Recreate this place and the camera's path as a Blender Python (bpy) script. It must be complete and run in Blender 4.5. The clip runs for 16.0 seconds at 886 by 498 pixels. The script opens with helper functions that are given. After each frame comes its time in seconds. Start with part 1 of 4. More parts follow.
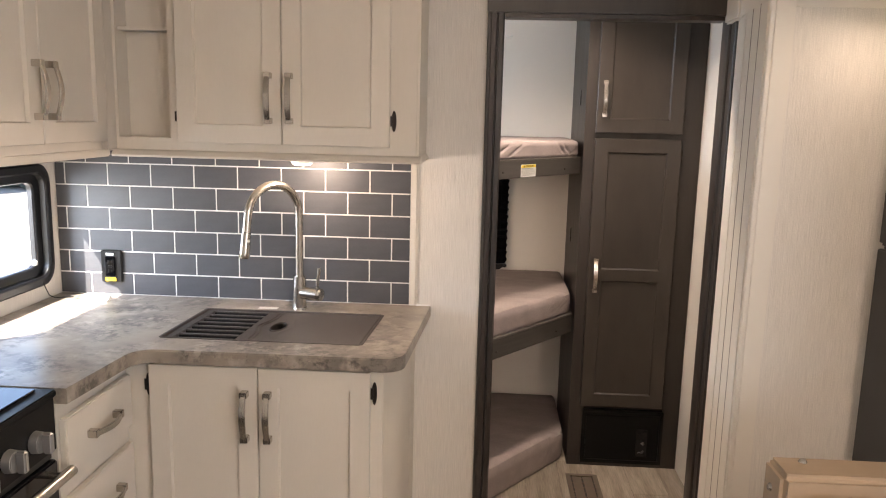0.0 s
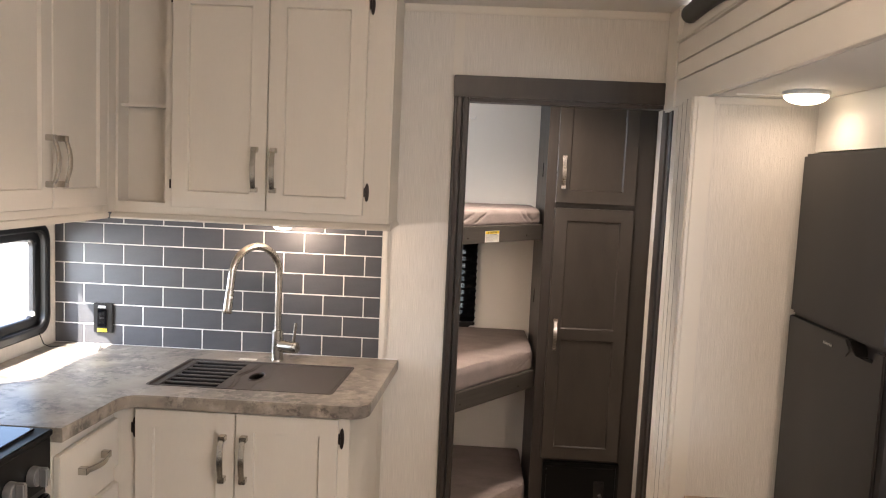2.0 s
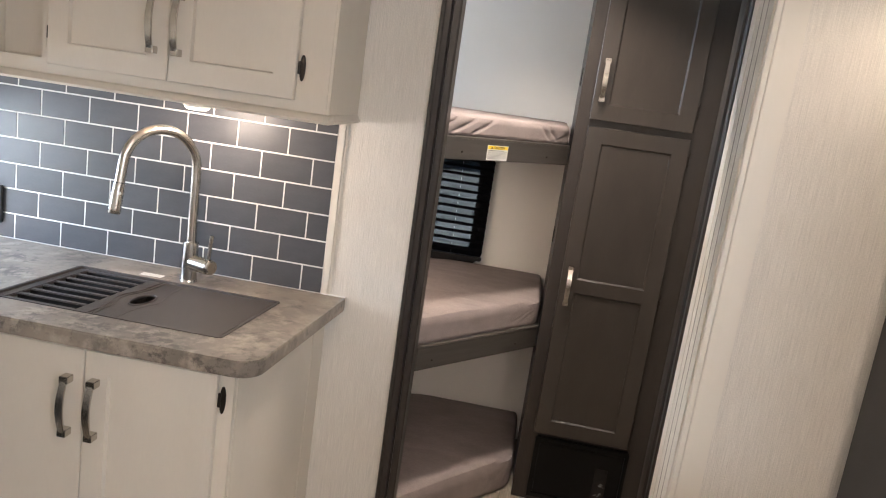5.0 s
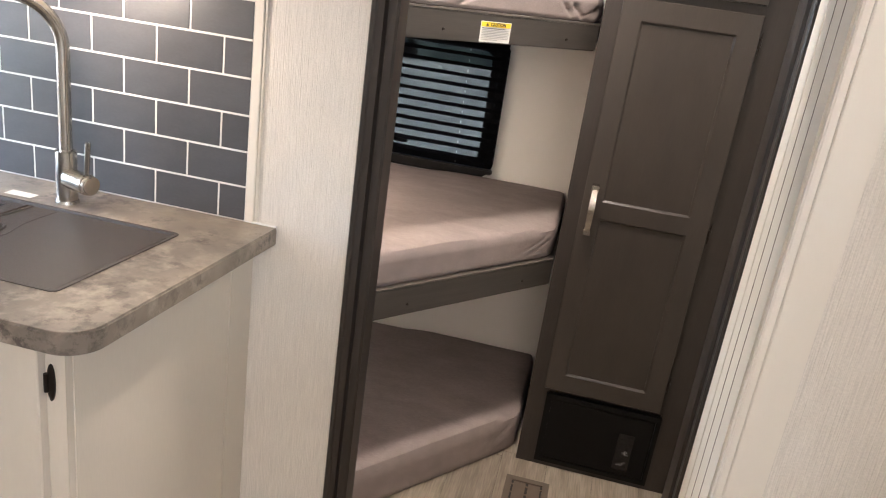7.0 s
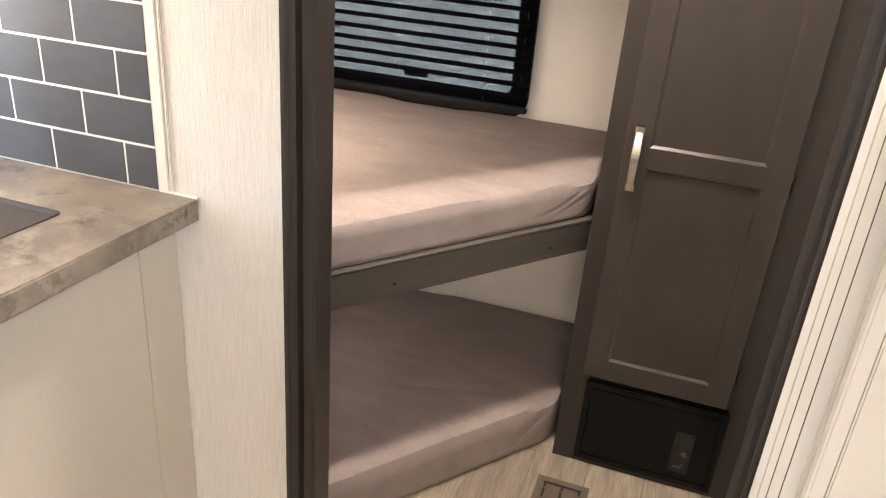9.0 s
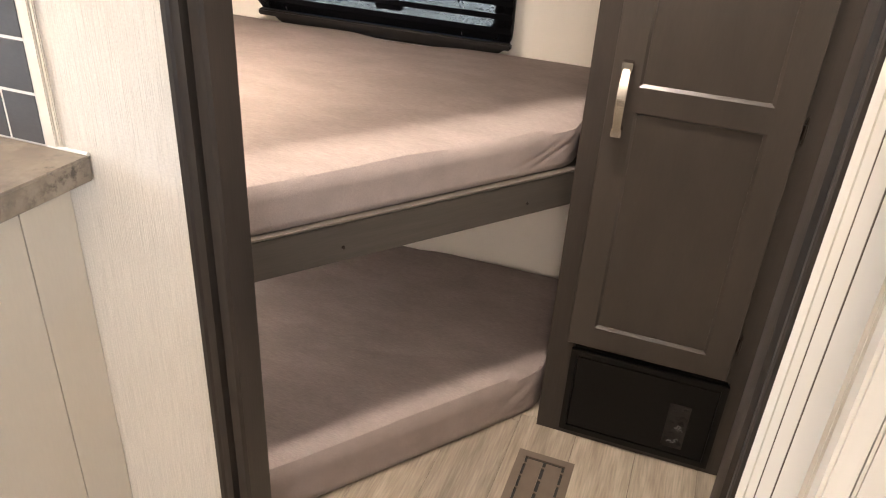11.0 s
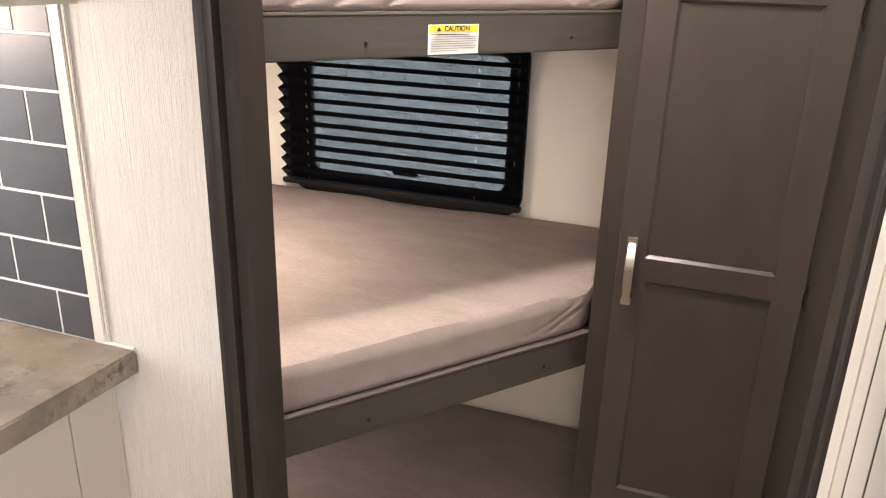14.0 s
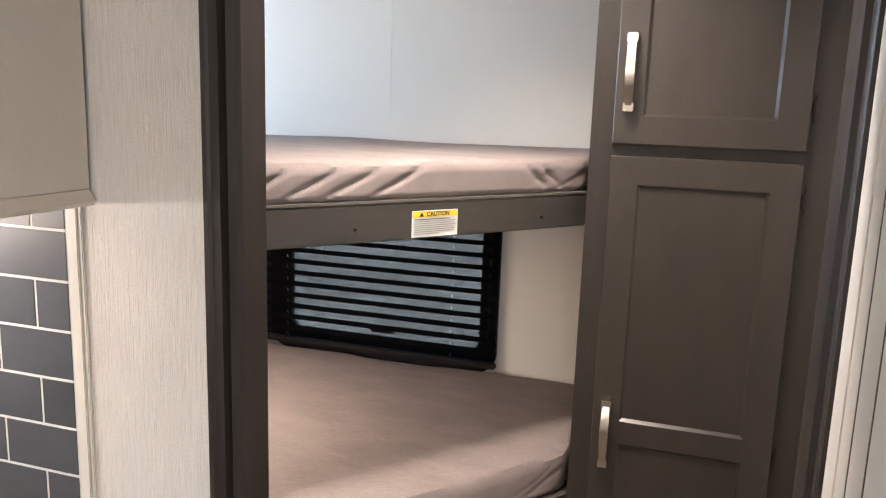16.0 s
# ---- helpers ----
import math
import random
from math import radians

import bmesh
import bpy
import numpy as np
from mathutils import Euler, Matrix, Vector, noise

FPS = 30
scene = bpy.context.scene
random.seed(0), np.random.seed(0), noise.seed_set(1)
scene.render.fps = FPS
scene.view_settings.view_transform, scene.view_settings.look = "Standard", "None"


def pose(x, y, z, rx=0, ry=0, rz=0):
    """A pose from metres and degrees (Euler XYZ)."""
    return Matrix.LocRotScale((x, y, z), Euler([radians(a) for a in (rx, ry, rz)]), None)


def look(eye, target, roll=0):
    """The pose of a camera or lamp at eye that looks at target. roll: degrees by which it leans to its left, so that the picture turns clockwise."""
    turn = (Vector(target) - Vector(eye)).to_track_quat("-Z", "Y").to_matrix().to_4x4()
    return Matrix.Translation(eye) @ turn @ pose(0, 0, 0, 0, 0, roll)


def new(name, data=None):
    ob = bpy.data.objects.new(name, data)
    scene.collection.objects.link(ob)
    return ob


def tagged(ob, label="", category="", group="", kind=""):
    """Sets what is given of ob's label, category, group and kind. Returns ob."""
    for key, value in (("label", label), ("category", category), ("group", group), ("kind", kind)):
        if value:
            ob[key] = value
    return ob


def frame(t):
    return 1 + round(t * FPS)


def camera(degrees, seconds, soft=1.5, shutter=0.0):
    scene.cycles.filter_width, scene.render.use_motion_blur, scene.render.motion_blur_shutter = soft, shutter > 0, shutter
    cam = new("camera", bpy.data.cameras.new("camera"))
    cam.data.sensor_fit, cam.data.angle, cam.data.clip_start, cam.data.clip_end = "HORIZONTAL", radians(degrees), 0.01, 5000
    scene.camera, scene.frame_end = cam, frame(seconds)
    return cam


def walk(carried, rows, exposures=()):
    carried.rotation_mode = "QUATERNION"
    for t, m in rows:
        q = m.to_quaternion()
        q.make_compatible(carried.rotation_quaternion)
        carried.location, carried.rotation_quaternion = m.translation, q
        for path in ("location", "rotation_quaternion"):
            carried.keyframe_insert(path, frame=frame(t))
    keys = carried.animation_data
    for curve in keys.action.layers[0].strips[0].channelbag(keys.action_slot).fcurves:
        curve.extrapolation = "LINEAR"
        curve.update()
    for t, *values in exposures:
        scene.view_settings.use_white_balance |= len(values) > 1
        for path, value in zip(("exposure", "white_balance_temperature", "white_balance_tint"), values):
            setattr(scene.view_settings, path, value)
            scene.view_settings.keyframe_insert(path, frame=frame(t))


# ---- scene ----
cam = camera(60.3, 16.0, soft=1.1)
PATH = [
    (0, (-0.082, -0.02, 1.573), (-0.189, 1.948, 1.233), 1.4),
    (0.5, (-0.051, -0.091, 1.607), (-0.112, 1.886, 1.314), 2.2),
    (1, (-0.034, -0.169, 1.631), (-0.107, 1.815, 1.393), 2.4),
    (1.5, (-0.015, -0.236, 1.638), (-0.102, 1.752, 1.434), 2.3),
    (2, (-0.008, -0.266, 1.627), (-0.079, 1.723, 1.435), 2.6),
    (2.5, (0.015, -0.252, 1.62), (-0.044, 1.736, 1.402), 3.0),
    (3, (0.04, -0.155, 1.603), (-0.027, 1.827, 1.344), 4.5),
    (5.5, (0.307, 0.639, 1.542), (0.049, 2.567, 1.079), 8.6),
    (6, (0.341, 0.806, 1.525), (0.066, 2.715, 0.996), 8.7),
    (6.5, (0.366, 0.97, 1.511), (0.072, 2.859, 0.923), 8.6),
    (7, (0.38, 1.099, 1.483), (0.051, 2.956, 0.817), 8.2),
    (7.5, (0.408, 1.229, 1.459), (0.019, 3.051, 0.733), 7.4),
    (8, (0.447, 1.363, 1.452), (-0.002, 3.15, 0.675), 6.4),
    (8.5, (0.48, 1.47, 1.445), (-0.023, 3.225, 0.627), 5.2),
    (9, (0.5, 1.572, 1.425), (-0.032, 3.303, 0.575), 4.7),
    (9.5, (0.519, 1.659, 1.397), (-0.022, 3.356, 0.487), 4.2),
    (10, (0.537, 1.734, 1.37), (0.001, 3.39, 0.385), 4.3),
    (12.5, (0.564, 1.82, 1.396), (-0.048, 3.455, 0.42), 1.4),
    (13, (0.551, 1.806, 1.431), (-0.089, 3.486, 0.556), 1.6),
    (13.5, (0.553, 1.789, 1.462), (-0.095, 3.508, 0.672), 1.9),
    (14, (0.543, 1.768, 1.491), (-0.092, 3.532, 0.794), 1.7),
    (14.5, (0.549, 1.751, 1.518), (-0.075, 3.551, 0.909), 1.1),
    (15, (0.543, 1.731, 1.542), (-0.059, 3.564, 1.017), 1.2),
    (15.5, (0.54, 1.717, 1.557), (-0.052, 3.576, 1.116), 1.3),
    (16, (0.533, 1.704, 1.583), (-0.061, 3.58, 1.223), 1.9),
]
walk(cam, [(t, look(eye, target, roll)) for t, eye, target, roll in PATH], exposures=[(0, 3.21, 6720, 15), (3, 3.15, 6620, 14), (5.5, 3.3, 6130, 11), (7, 3.52, 6130, 11), (8, 3.79, 6230, 11), (9, 3.94, 6330, 11), (10, 3.99, 6380, 11), (12.5, 4.02, 6430, 12), (13.5, 3.94, 6280, 12), (14.5, 3.74, 6180, 12), (15.5, 3.6, 6130, 12), (16, 3.38, 6130, 12)])

# ---- light ----
SUN_WAY = Vector((0.115, 0.110, -0.178)).normalized()
world = bpy.data.worlds.new("sky_world")
scene.world = world
world.use_nodes = True
wn = world.node_tree
sky = wn.nodes.new("ShaderNodeTexSky")
sky.sky_type = "NISHITA"
sky.sun_disc = False
sky.sun_elevation = math.asin(-SUN_WAY.z)
sky.sun_rotation = math.atan2(-SUN_WAY.x, -SUN_WAY.y)
wn.links.new(sky.outputs["Color"], wn.nodes["Background"].inputs["Color"])
wn.nodes["Background"].inputs["Strength"].default_value = 0.12

sun_data = bpy.data.lights.new("sun", "SUN")
sun_data.energy, sun_data.angle, sun_data.color = 5.0, radians(0.5), (1.0, 0.95, 0.86)
sun = new("sun", sun_data)
sun.matrix_world = look((0, 0, 6), Vector((0, 0, 6)) + SUN_WAY)

WARM = (1.0, 0.79, 0.62)


def area_lamp(name, eye, target, watts, color, sx, sy, disk=False):
    data = bpy.data.lights.new(name, "AREA")
    data.shape = "DISK" if disk else "RECTANGLE"
    data.energy, data.color, data.size, data.size_y = watts, color, sx, sy
    ob = new(name, data)
    ob.matrix_world = look(eye, target)
    return ob


def round_lamp(name, eye, watts, color, radius):
    data = bpy.data.lights.new(name, "POINT")
    data.energy, data.color, data.shadow_soft_size = watts, color, radius
    ob = new(name, data)
    ob.location = eye
    return ob


# daylight outside the kitchen and bunk windows, and an unseen added window opposite
area_lamp("added_window_daylight", (1.90, -0.85, 1.35), (0, 0.6, 0.95), 4.6, (0.80, 0.90, 1.0), 2.1, 0.62)
area_lamp("kitchen_window_daylight", (-2.05, 1.98, 1.45), (0, 2.20, 0.95), 5.6, (0.70, 0.85, 1.0), 0.9, 0.7)
area_lamp("bunk_window_daylight", (-1.72, 3.25, 1.80), (0, 3.30, 1.75), 2.3, (0.68, 0.84, 1.0), 0.55, 0.34)
# ceiling, slide, hall and under-cabinet lamps; ceiling pair and slide back are unseen additions
round_lamp("unseen_ceiling_light_front", (-0.10, 0.85, 2.16), 1.15, WARM, 0.05)
round_lamp("unseen_ceiling_light_back", (0.10, -0.9, 2.15), 3.0, WARM, 0.06)
area_lamp("slide_lamp_light", (0.89, 1.89, 1.855), (0.89, 1.89, 0), 0.075, WARM, 0.11, 0.11, True)
area_lamp("unseen_slide_light_back", (0.95, 0.10, 1.855), (0.95, 0.10, 0), 2.8, WARM, 0.11, 0.11, True)
hall = area_lamp("hall_lamp_light", (0.23, 2.885, 2.205), (0.23, 2.885, 0), 1.38, (1.0, 0.84, 0.70), 0.12, 0.12, True)
hall.data.spread = radians(125)  # cone narrowed to keep its warm light off the upper bunk wall
area_lamp("bunk_lamp_light", (-0.62, 3.12, 1.370), (-0.62, 3.14, 0), 1.05, (1.0, 0.80, 0.62), 0.06, 0.06, True)
area_lamp("low_bunk_lamp_light", (-0.62, 3.12, 0.648), (-0.62, 3.14, 0), 0.16, (1.0, 0.82, 0.68), 0.06, 0.06, True)
round_lamp("under_cabinet_light", (-0.672, 2.40, 1.392), 0.62, WARM, 0.022)


# ---- materials ----
def mat(name, color, rough=0.5, metal=0.0, vary=0.0, scale=(8, 8, 8), bump=0.0, bump_scale=(200, 200, 200), fine=0.0, spec=0.5, color2=None, detail=4.0, random_value=0.0, bump_dist=0.002):
    """A surface with colour varied by a coarse noise and relief from a fine one."""
    m = bpy.data.materials.new(name)
    m.use_nodes = True
    nt = m.node_tree
    b = nt.nodes["Principled BSDF"]
    b.inputs["Base Color"].default_value = (*color, 1)
    b.inputs["Roughness"].default_value = rough
    b.inputs["Metallic"].default_value = metal
    b.inputs["Specular IOR Level"].default_value = spec
    coord = nt.nodes.new("ShaderNodeTexCoord")

    def tex(sc, det):
        mp = nt.nodes.new("ShaderNodeMapping")
        mp.inputs["Scale"].default_value = sc
        nt.links.new(coord.outputs["Object"], mp.inputs["Vector"])
        n = nt.nodes.new("ShaderNodeTexNoise")
        n.inputs["Scale"].default_value = 1.0
        n.inputs["Detail"].default_value = det
        nt.links.new(mp.outputs["Vector"], n.inputs["Vector"])
        return n, mp
    col = None
    if vary > 0:
        n, _ = tex(scale, detail)
        ramp = nt.nodes.new("ShaderNodeMapRange")
        ramp.inputs["From Min"].default_value, ramp.inputs["From Max"].default_value = 0.3, 0.7
        nt.links.new(n.outputs["Fac"], ramp.inputs["Value"])
        mix = nt.nodes.new("ShaderNodeMix")
        mix.data_type = "RGBA"
        c2 = color2 or tuple(c * (1 - vary) for c in color)
        mix.inputs["A"].default_value = (*color, 1)
        mix.inputs["B"].default_value = (*c2, 1)
        nt.links.new(ramp.outputs["Result"], mix.inputs["Factor"])
        col = mix.outputs["Result"]
        rr = nt.nodes.new("ShaderNodeMapRange")
        rr.inputs["To Min"].default_value, rr.inputs["To Max"].default_value = rough * 0.88, min(1, rough * 1.12)
        nt.links.new(n.outputs["Fac"], rr.inputs["Value"])
        nt.links.new(rr.outputs["Result"], b.inputs["Roughness"])
    if fine > 0 and col is not None:
        n2, _ = tex(bump_scale, 3.0)
        mul = nt.nodes.new("ShaderNodeMix")
        mul.data_type, mul.blend_type = "RGBA", "MULTIPLY"
        r2 = nt.nodes.new("ShaderNodeMapRange")
        r2.inputs["From Min"].default_value, r2.inputs["From Max"].default_value = 0.3, 0.7
        r2.inputs["To Min"].default_value, r2.inputs["To Max"].default_value = 1 - fine, 1.0
        nt.links.new(n2.outputs["Fac"], r2.inputs["Value"])
        mul.inputs["Factor"].default_value = 1.0
        nt.links.new(col, mul.inputs["A"])
        nt.links.new(r2.outputs["Result"], mul.inputs["B"])
        col = mul.outputs["Result"]
    if random_value > 0:
        info = nt.nodes.new("ShaderNodeObjectInfo")
        hsv = nt.nodes.new("ShaderNodeHueSaturation")
        r3 = nt.nodes.new("ShaderNodeMapRange")
        r3.inputs["To Min"].default_value, r3.inputs["To Max"].default_value = 1 - random_value, 1 + random_value
        nt.links.new(info.outputs["Random"], r3.inputs["Value"])
        nt.links.new(r3.outputs["Result"], hsv.inputs["Value"])
        if col is not None:
            nt.links.new(col, hsv.inputs["Color"])
        else:
            hsv.inputs["Color"].default_value = (*color, 1)
        col = hsv.outputs["Color"]
    if col is not None:
        nt.links.new(col, b.inputs["Base Color"])
    if bump > 0:
        n3, _ = tex(bump_scale, 4.0)
        bp = nt.nodes.new("ShaderNodeBump")
        bp.inputs["Strength"].default_value = bump
        bp.inputs["Distance"].default_value = bump_dist
        nt.links.new(n3.outputs["Fac"], bp.inputs["Height"])
        nt.links.new(bp.outputs["Normal"], b.inputs["Normal"])
    return m


def emit_mat(name, color, strength):
    m = bpy.data.materials.new(name)
    m.use_nodes = True
    b = m.node_tree.nodes["Principled BSDF"]
    b.inputs["Base Color"].default_value = (0.9, 0.88, 0.84, 1)
    b.inputs["Emission Color"].default_value = (*color, 1)
    b.inputs["Emission Strength"].default_value = strength
    return m


def glass_mat(name, tint=(1, 1, 1), rough=0.0):
    m = bpy.data.materials.new(name)
    m.use_nodes = True
    nt = m.node_tree
    out = nt.nodes["Material Output"]
    nt.nodes.remove(nt.nodes["Principled BSDF"])
    clear = nt.nodes.new("ShaderNodeBsdfTransparent")
    clear.inputs["Color"].default_value = (*tint, 1)
    gloss = nt.nodes.new("ShaderNodeBsdfGlossy")
    gloss.inputs["Roughness"].default_value = rough
    fr = nt.nodes.new("ShaderNodeFresnel")
    fr.inputs["IOR"].default_value = 1.45
    mx = nt.nodes.new("ShaderNodeMixShader")
    nt.links.new(fr.outputs["Fac"], mx.inputs["Fac"])
    nt.links.new(clear.outputs["BSDF"], mx.inputs[1])
    nt.links.new(gloss.outputs["BSDF"], mx.inputs[2])
    nt.links.new(mx.outputs["Shader"], out.inputs["Surface"])
    return m


def blind_mat():
    """Black pleated fabric, thin enough that its loose weave lets specks of daylight through."""
    m = bpy.data.materials.new("pleated_black_fabric")
    m.use_nodes = True
    nt = m.node_tree
    out = nt.nodes["Material Output"]
    nt.nodes.remove(nt.nodes["Principled BSDF"])
    coord = nt.nodes.new("ShaderNodeTexCoord")
    mp = nt.nodes.new("ShaderNodeMapping")
    mp.inputs["Scale"].default_value = (270, 60, 480)
    nt.links.new(coord.outputs["Object"], mp.inputs["Vector"])
    n = nt.nodes.new("ShaderNodeTexNoise")
    n.inputs["Scale"].default_value, n.inputs["Detail"].default_value = 1.0, 5.0
    nt.links.new(mp.outputs["Vector"], n.inputs["Vector"])
    r = nt.nodes.new("ShaderNodeMapRange")
    r.inputs["From Min"].default_value, r.inputs["From Max"].default_value = 0.42, 0.63
    r.inputs["To Min"].default_value, r.inputs["To Max"].default_value = 0.006, 0.074
    nt.links.new(n.outputs["Fac"], r.inputs["Value"])
    d = nt.nodes.new("ShaderNodeBsdfDiffuse")
    d.inputs["Color"].default_value = (0.005, 0.005, 0.006, 1)
    tr = nt.nodes.new("ShaderNodeBsdfTransparent")
    tr.inputs["Color"].default_value = (0.80, 0.93, 1.0, 1)
    mx = nt.nodes.new("ShaderNodeMixShader")
    nt.links.new(r.outputs["Result"], mx.inputs["Fac"])
    nt.links.new(d.outputs["BSDF"], mx.inputs[1])
    nt.links.new(tr.outputs["BSDF"], mx.inputs[2])
    nt.links.new(mx.outputs["Shader"], out.inputs["Surface"])
    return m




def wallpaper():
    """Cream vinyl wallpaper embossed like cloth: long upright threads crossed by short weft slubs."""
    m = mat("woven_wallpaper", (0.76, 0.72, 0.66), 0.75, vary=0.05, scale=(5, 5, 1.2), bump=0.6, bump_scale=(500, 500, 12), fine=0.17, bump_dist=0.0025, spec=0.25)
    nt = m.node_tree
    b = nt.nodes["Principled BSDF"]
    col = b.inputs["Base Color"].links[0].from_socket
    coord = nt.nodes.new("ShaderNodeTexCoord")
    mp = nt.nodes.new("ShaderNodeMapping")
    mp.inputs["Scale"].default_value = (210, 210, 330)
    nt.links.new(coord.outputs["Object"], mp.inputs["Vector"])
    n = nt.nodes.new("ShaderNodeTexNoise")
    n.inputs["Scale"].default_value, n.inputs["Detail"].default_value = 1.0, 2.0
    nt.links.new(mp.outputs["Vector"], n.inputs["Vector"])
    r = nt.nodes.new("ShaderNodeMapRange")
    r.inputs["From Min"].default_value, r.inputs["From Max"].default_value = 0.35, 0.65
    r.inputs["To Min"].default_value, r.inputs["To Max"].default_value = 0.91, 1.0
    nt.links.new(n.outputs["Fac"], r.inputs["Value"])
    mul = nt.nodes.new("ShaderNodeMix")
    mul.data_type, mul.blend_type = "RGBA", "MULTIPLY"
    mul.inputs["Factor"].default_value = 1.0
    nt.links.new(col, mul.inputs["A"])
    nt.links.new(r.outputs["Result"], mul.inputs["B"])
    nt.links.new(mul.outputs["Result"], b.inputs["Base Color"])
    return m


WALLPAPER = wallpaper()
PANEL_WHITE = mat("smooth_white_panel", (0.73, 0.705, 0.655), 0.6, vary=0.03, scale=(3, 3, 1), bump=0.08, bump_scale=(300, 300, 60), spec=0.3)
CREAM_TRIM = mat("cream_vinyl_trim", (0.68, 0.64, 0.57), 0.45, vary=0.02, scale=(8, 8, 2), bump=0.05, bump_scale=(300, 300, 60))
CABINET = mat("warm_white_cabinet_paint", (0.60, 0.55, 0.475), 0.42, vary=0.05, scale=(6, 6, 2), bump=0.06, bump_scale=(180, 180, 40), fine=0.02)
CABINET_SIDE = mat("cabinet_side_laminate", (0.62, 0.57, 0.49), 0.5, vary=0.05, scale=(4, 4, 1), bump=0.1, bump_scale=(260, 260, 40), fine=0.03)
DARK_WOOD = mat("grey_brown_wood_foil", (0.035, 0.028, 0.0235), 0.42, vary=0.28, scale=(26, 26, 3), bump=0.10, bump_scale=(260, 260, 18), fine=0.18, spec=0.45)
DARK_PANEL = mat("grey_brown_door_foil", (0.044, 0.0365, 0.0305), 0.33, vary=0.22, scale=(16, 16, 5), bump=0.06, bump_scale=(240, 240, 30), fine=0.10, spec=0.5)
DARK_RAIL = mat("grey_brown_rail_foil", (0.059, 0.052, 0.045), 0.42, vary=0.25, scale=(5, 5, 60), bump=0.08, bump_scale=(24, 24, 400), fine=0.15, spec=0.45)
TILE = mat("charcoal_tile", (0.074, 0.076, 0.084), 0.44, vary=0.14, scale=(14, 14, 30), bump=0.10, bump_scale=(120, 120, 300), fine=0.10, random_value=0.09, spec=0.5)
GROUT = mat("white_grout", (0.72, 0.71, 0.68), 0.8, vary=0.06, scale=(60, 60, 60), bump=0.1, bump_scale=(600, 600, 600))
NICKEL = mat("brushed_nickel", (0.52, 0.49, 0.445), 0.24, 1.0, vary=0.06, scale=(80, 80, 8), bump=0.03, bump_scale=(900, 900, 60))
BRONZE = mat("dark_bronze_hinge", (0.028, 0.022, 0.018), 0.35, 0.7)
SINK = mat("dark_composite_sink", (0.050, 0.041, 0.037), 0.55, vary=0.2, scale=(300, 300, 300), bump=0.12, bump_scale=(900, 900, 900))
# near-black for drain, grooves, slots and duct: the shade inside them as colour
RECESS_SHADE = mat("recess_shade_black", (0.006, 0.006, 0.006), 0.5)
BLACK_PLASTIC = mat("black_plastic", (0.006, 0.006, 0.0065), 0.32, vary=0.2, scale=(30, 30, 30), bump=0.03, bump_scale=(900, 900, 900))
BLACK_PANEL = mat("black_painted_steel", (0.004, 0.004, 0.004), 0.38, vary=0.2, scale=(9, 9, 9), bump=0.04, bump_scale=(700, 700, 700), spec=0.18)
BLACK_GLASS = mat("black_cooktop_glass", (0.004, 0.004, 0.005), 0.04)
FRIDGE_STEEL = mat("dark_graphite_fridge", (0.020, 0.018, 0.017), 0.42, 0.1, vary=0.1, scale=(5, 5, 2), bump=0.03, bump_scale=(500, 500, 30), fine=0.05)
STEEL_KNOB = mat("satin_grey_knob", (0.42, 0.41, 0.40), 0.33, 0.8)
FABRIC = mat("mauve_grey_mattress_fabric", (0.300, 0.252, 0.238), 0.85, vary=0.16, scale=(7, 16, 16), bump=0.25, bump_scale=(60, 620, 620), fine=0.24, spec=0.2)
BOOTH_VINYL = mat("tan_vinyl_upholstery", (0.28, 0.205, 0.135), 0.5, vary=0.1, scale=(10, 10, 10), bump=0.15, bump_scale=(420, 420, 420))
WHITE_PLASTIC = mat("white_plastic", (0.78, 0.77, 0.74), 0.4, vary=0.02)
LABEL_WHITE = mat("label_white_paper", (0.75, 0.74, 0.70), 0.55, vary=0.03)
LABEL_YELLOW = mat("label_yellow_paper", (0.80, 0.58, 0.03), 0.5, vary=0.03)
INK = mat("black_ink", (0.02, 0.02, 0.02), 0.6)
REGISTER = mat("brown_painted_register", (0.115, 0.090, 0.068), 0.45, 0.1, vary=0.12, scale=(30, 30, 30))
CEILING_MAT = mat("ceiling_panel_white", (0.72, 0.70, 0.66), 0.65, vary=0.03, scale=(2, 2, 2), bump=0.05, bump_scale=(200, 200, 200))
PLANK = mat("grey_oak_vinyl_plank", (0.40, 0.345, 0.275), 0.48, vary=0.5, scale=(22, 2.6, 10), color2=(0.215, 0.180, 0.138), bump=0.08, bump_scale=(220, 14, 60), fine=0.32, random_value=0.16, detail=6.0)
GAP = mat("dark_plank_joint", (0.10, 0.08, 0.06), 0.8, vary=0.1)
RAIL_EDGE = mat("pale_rail_edge", (0.105, 0.092, 0.080), 0.4, vary=0.1, scale=(30, 30, 30))
GLASS = glass_mat("window_glass")
BLIND = blind_mat()
BLIND_FOLD = mat("folded_black_fabric", (0.004, 0.004, 0.005), 0.9, vary=0.2, scale=(200, 200, 200), spec=0.05)
LAMP_GLOW = emit_mat("lamp_lens_glow", (1.0, 0.86, 0.66), 1.1)
GRAVEL = mat("pale_gravel_ground", (0.52, 0.50, 0.46), 0.9, vary=0.35, scale=(0.6, 0.6, 0.6), bump=0.3, bump_scale=(14, 14, 14), fine=0.3, bump_dist=0.03)
DISTANCE = mat("distant_grey_trees", (0.075, 0.095, 0.085), 0.9, vary=0.6, scale=(0.5, 0.5, 0.8))
TRAILER = mat("distant_trailer_siding", (0.55, 0.56, 0.57), 0.6, vary=0.2, scale=(0.4, 0.4, 1.5))


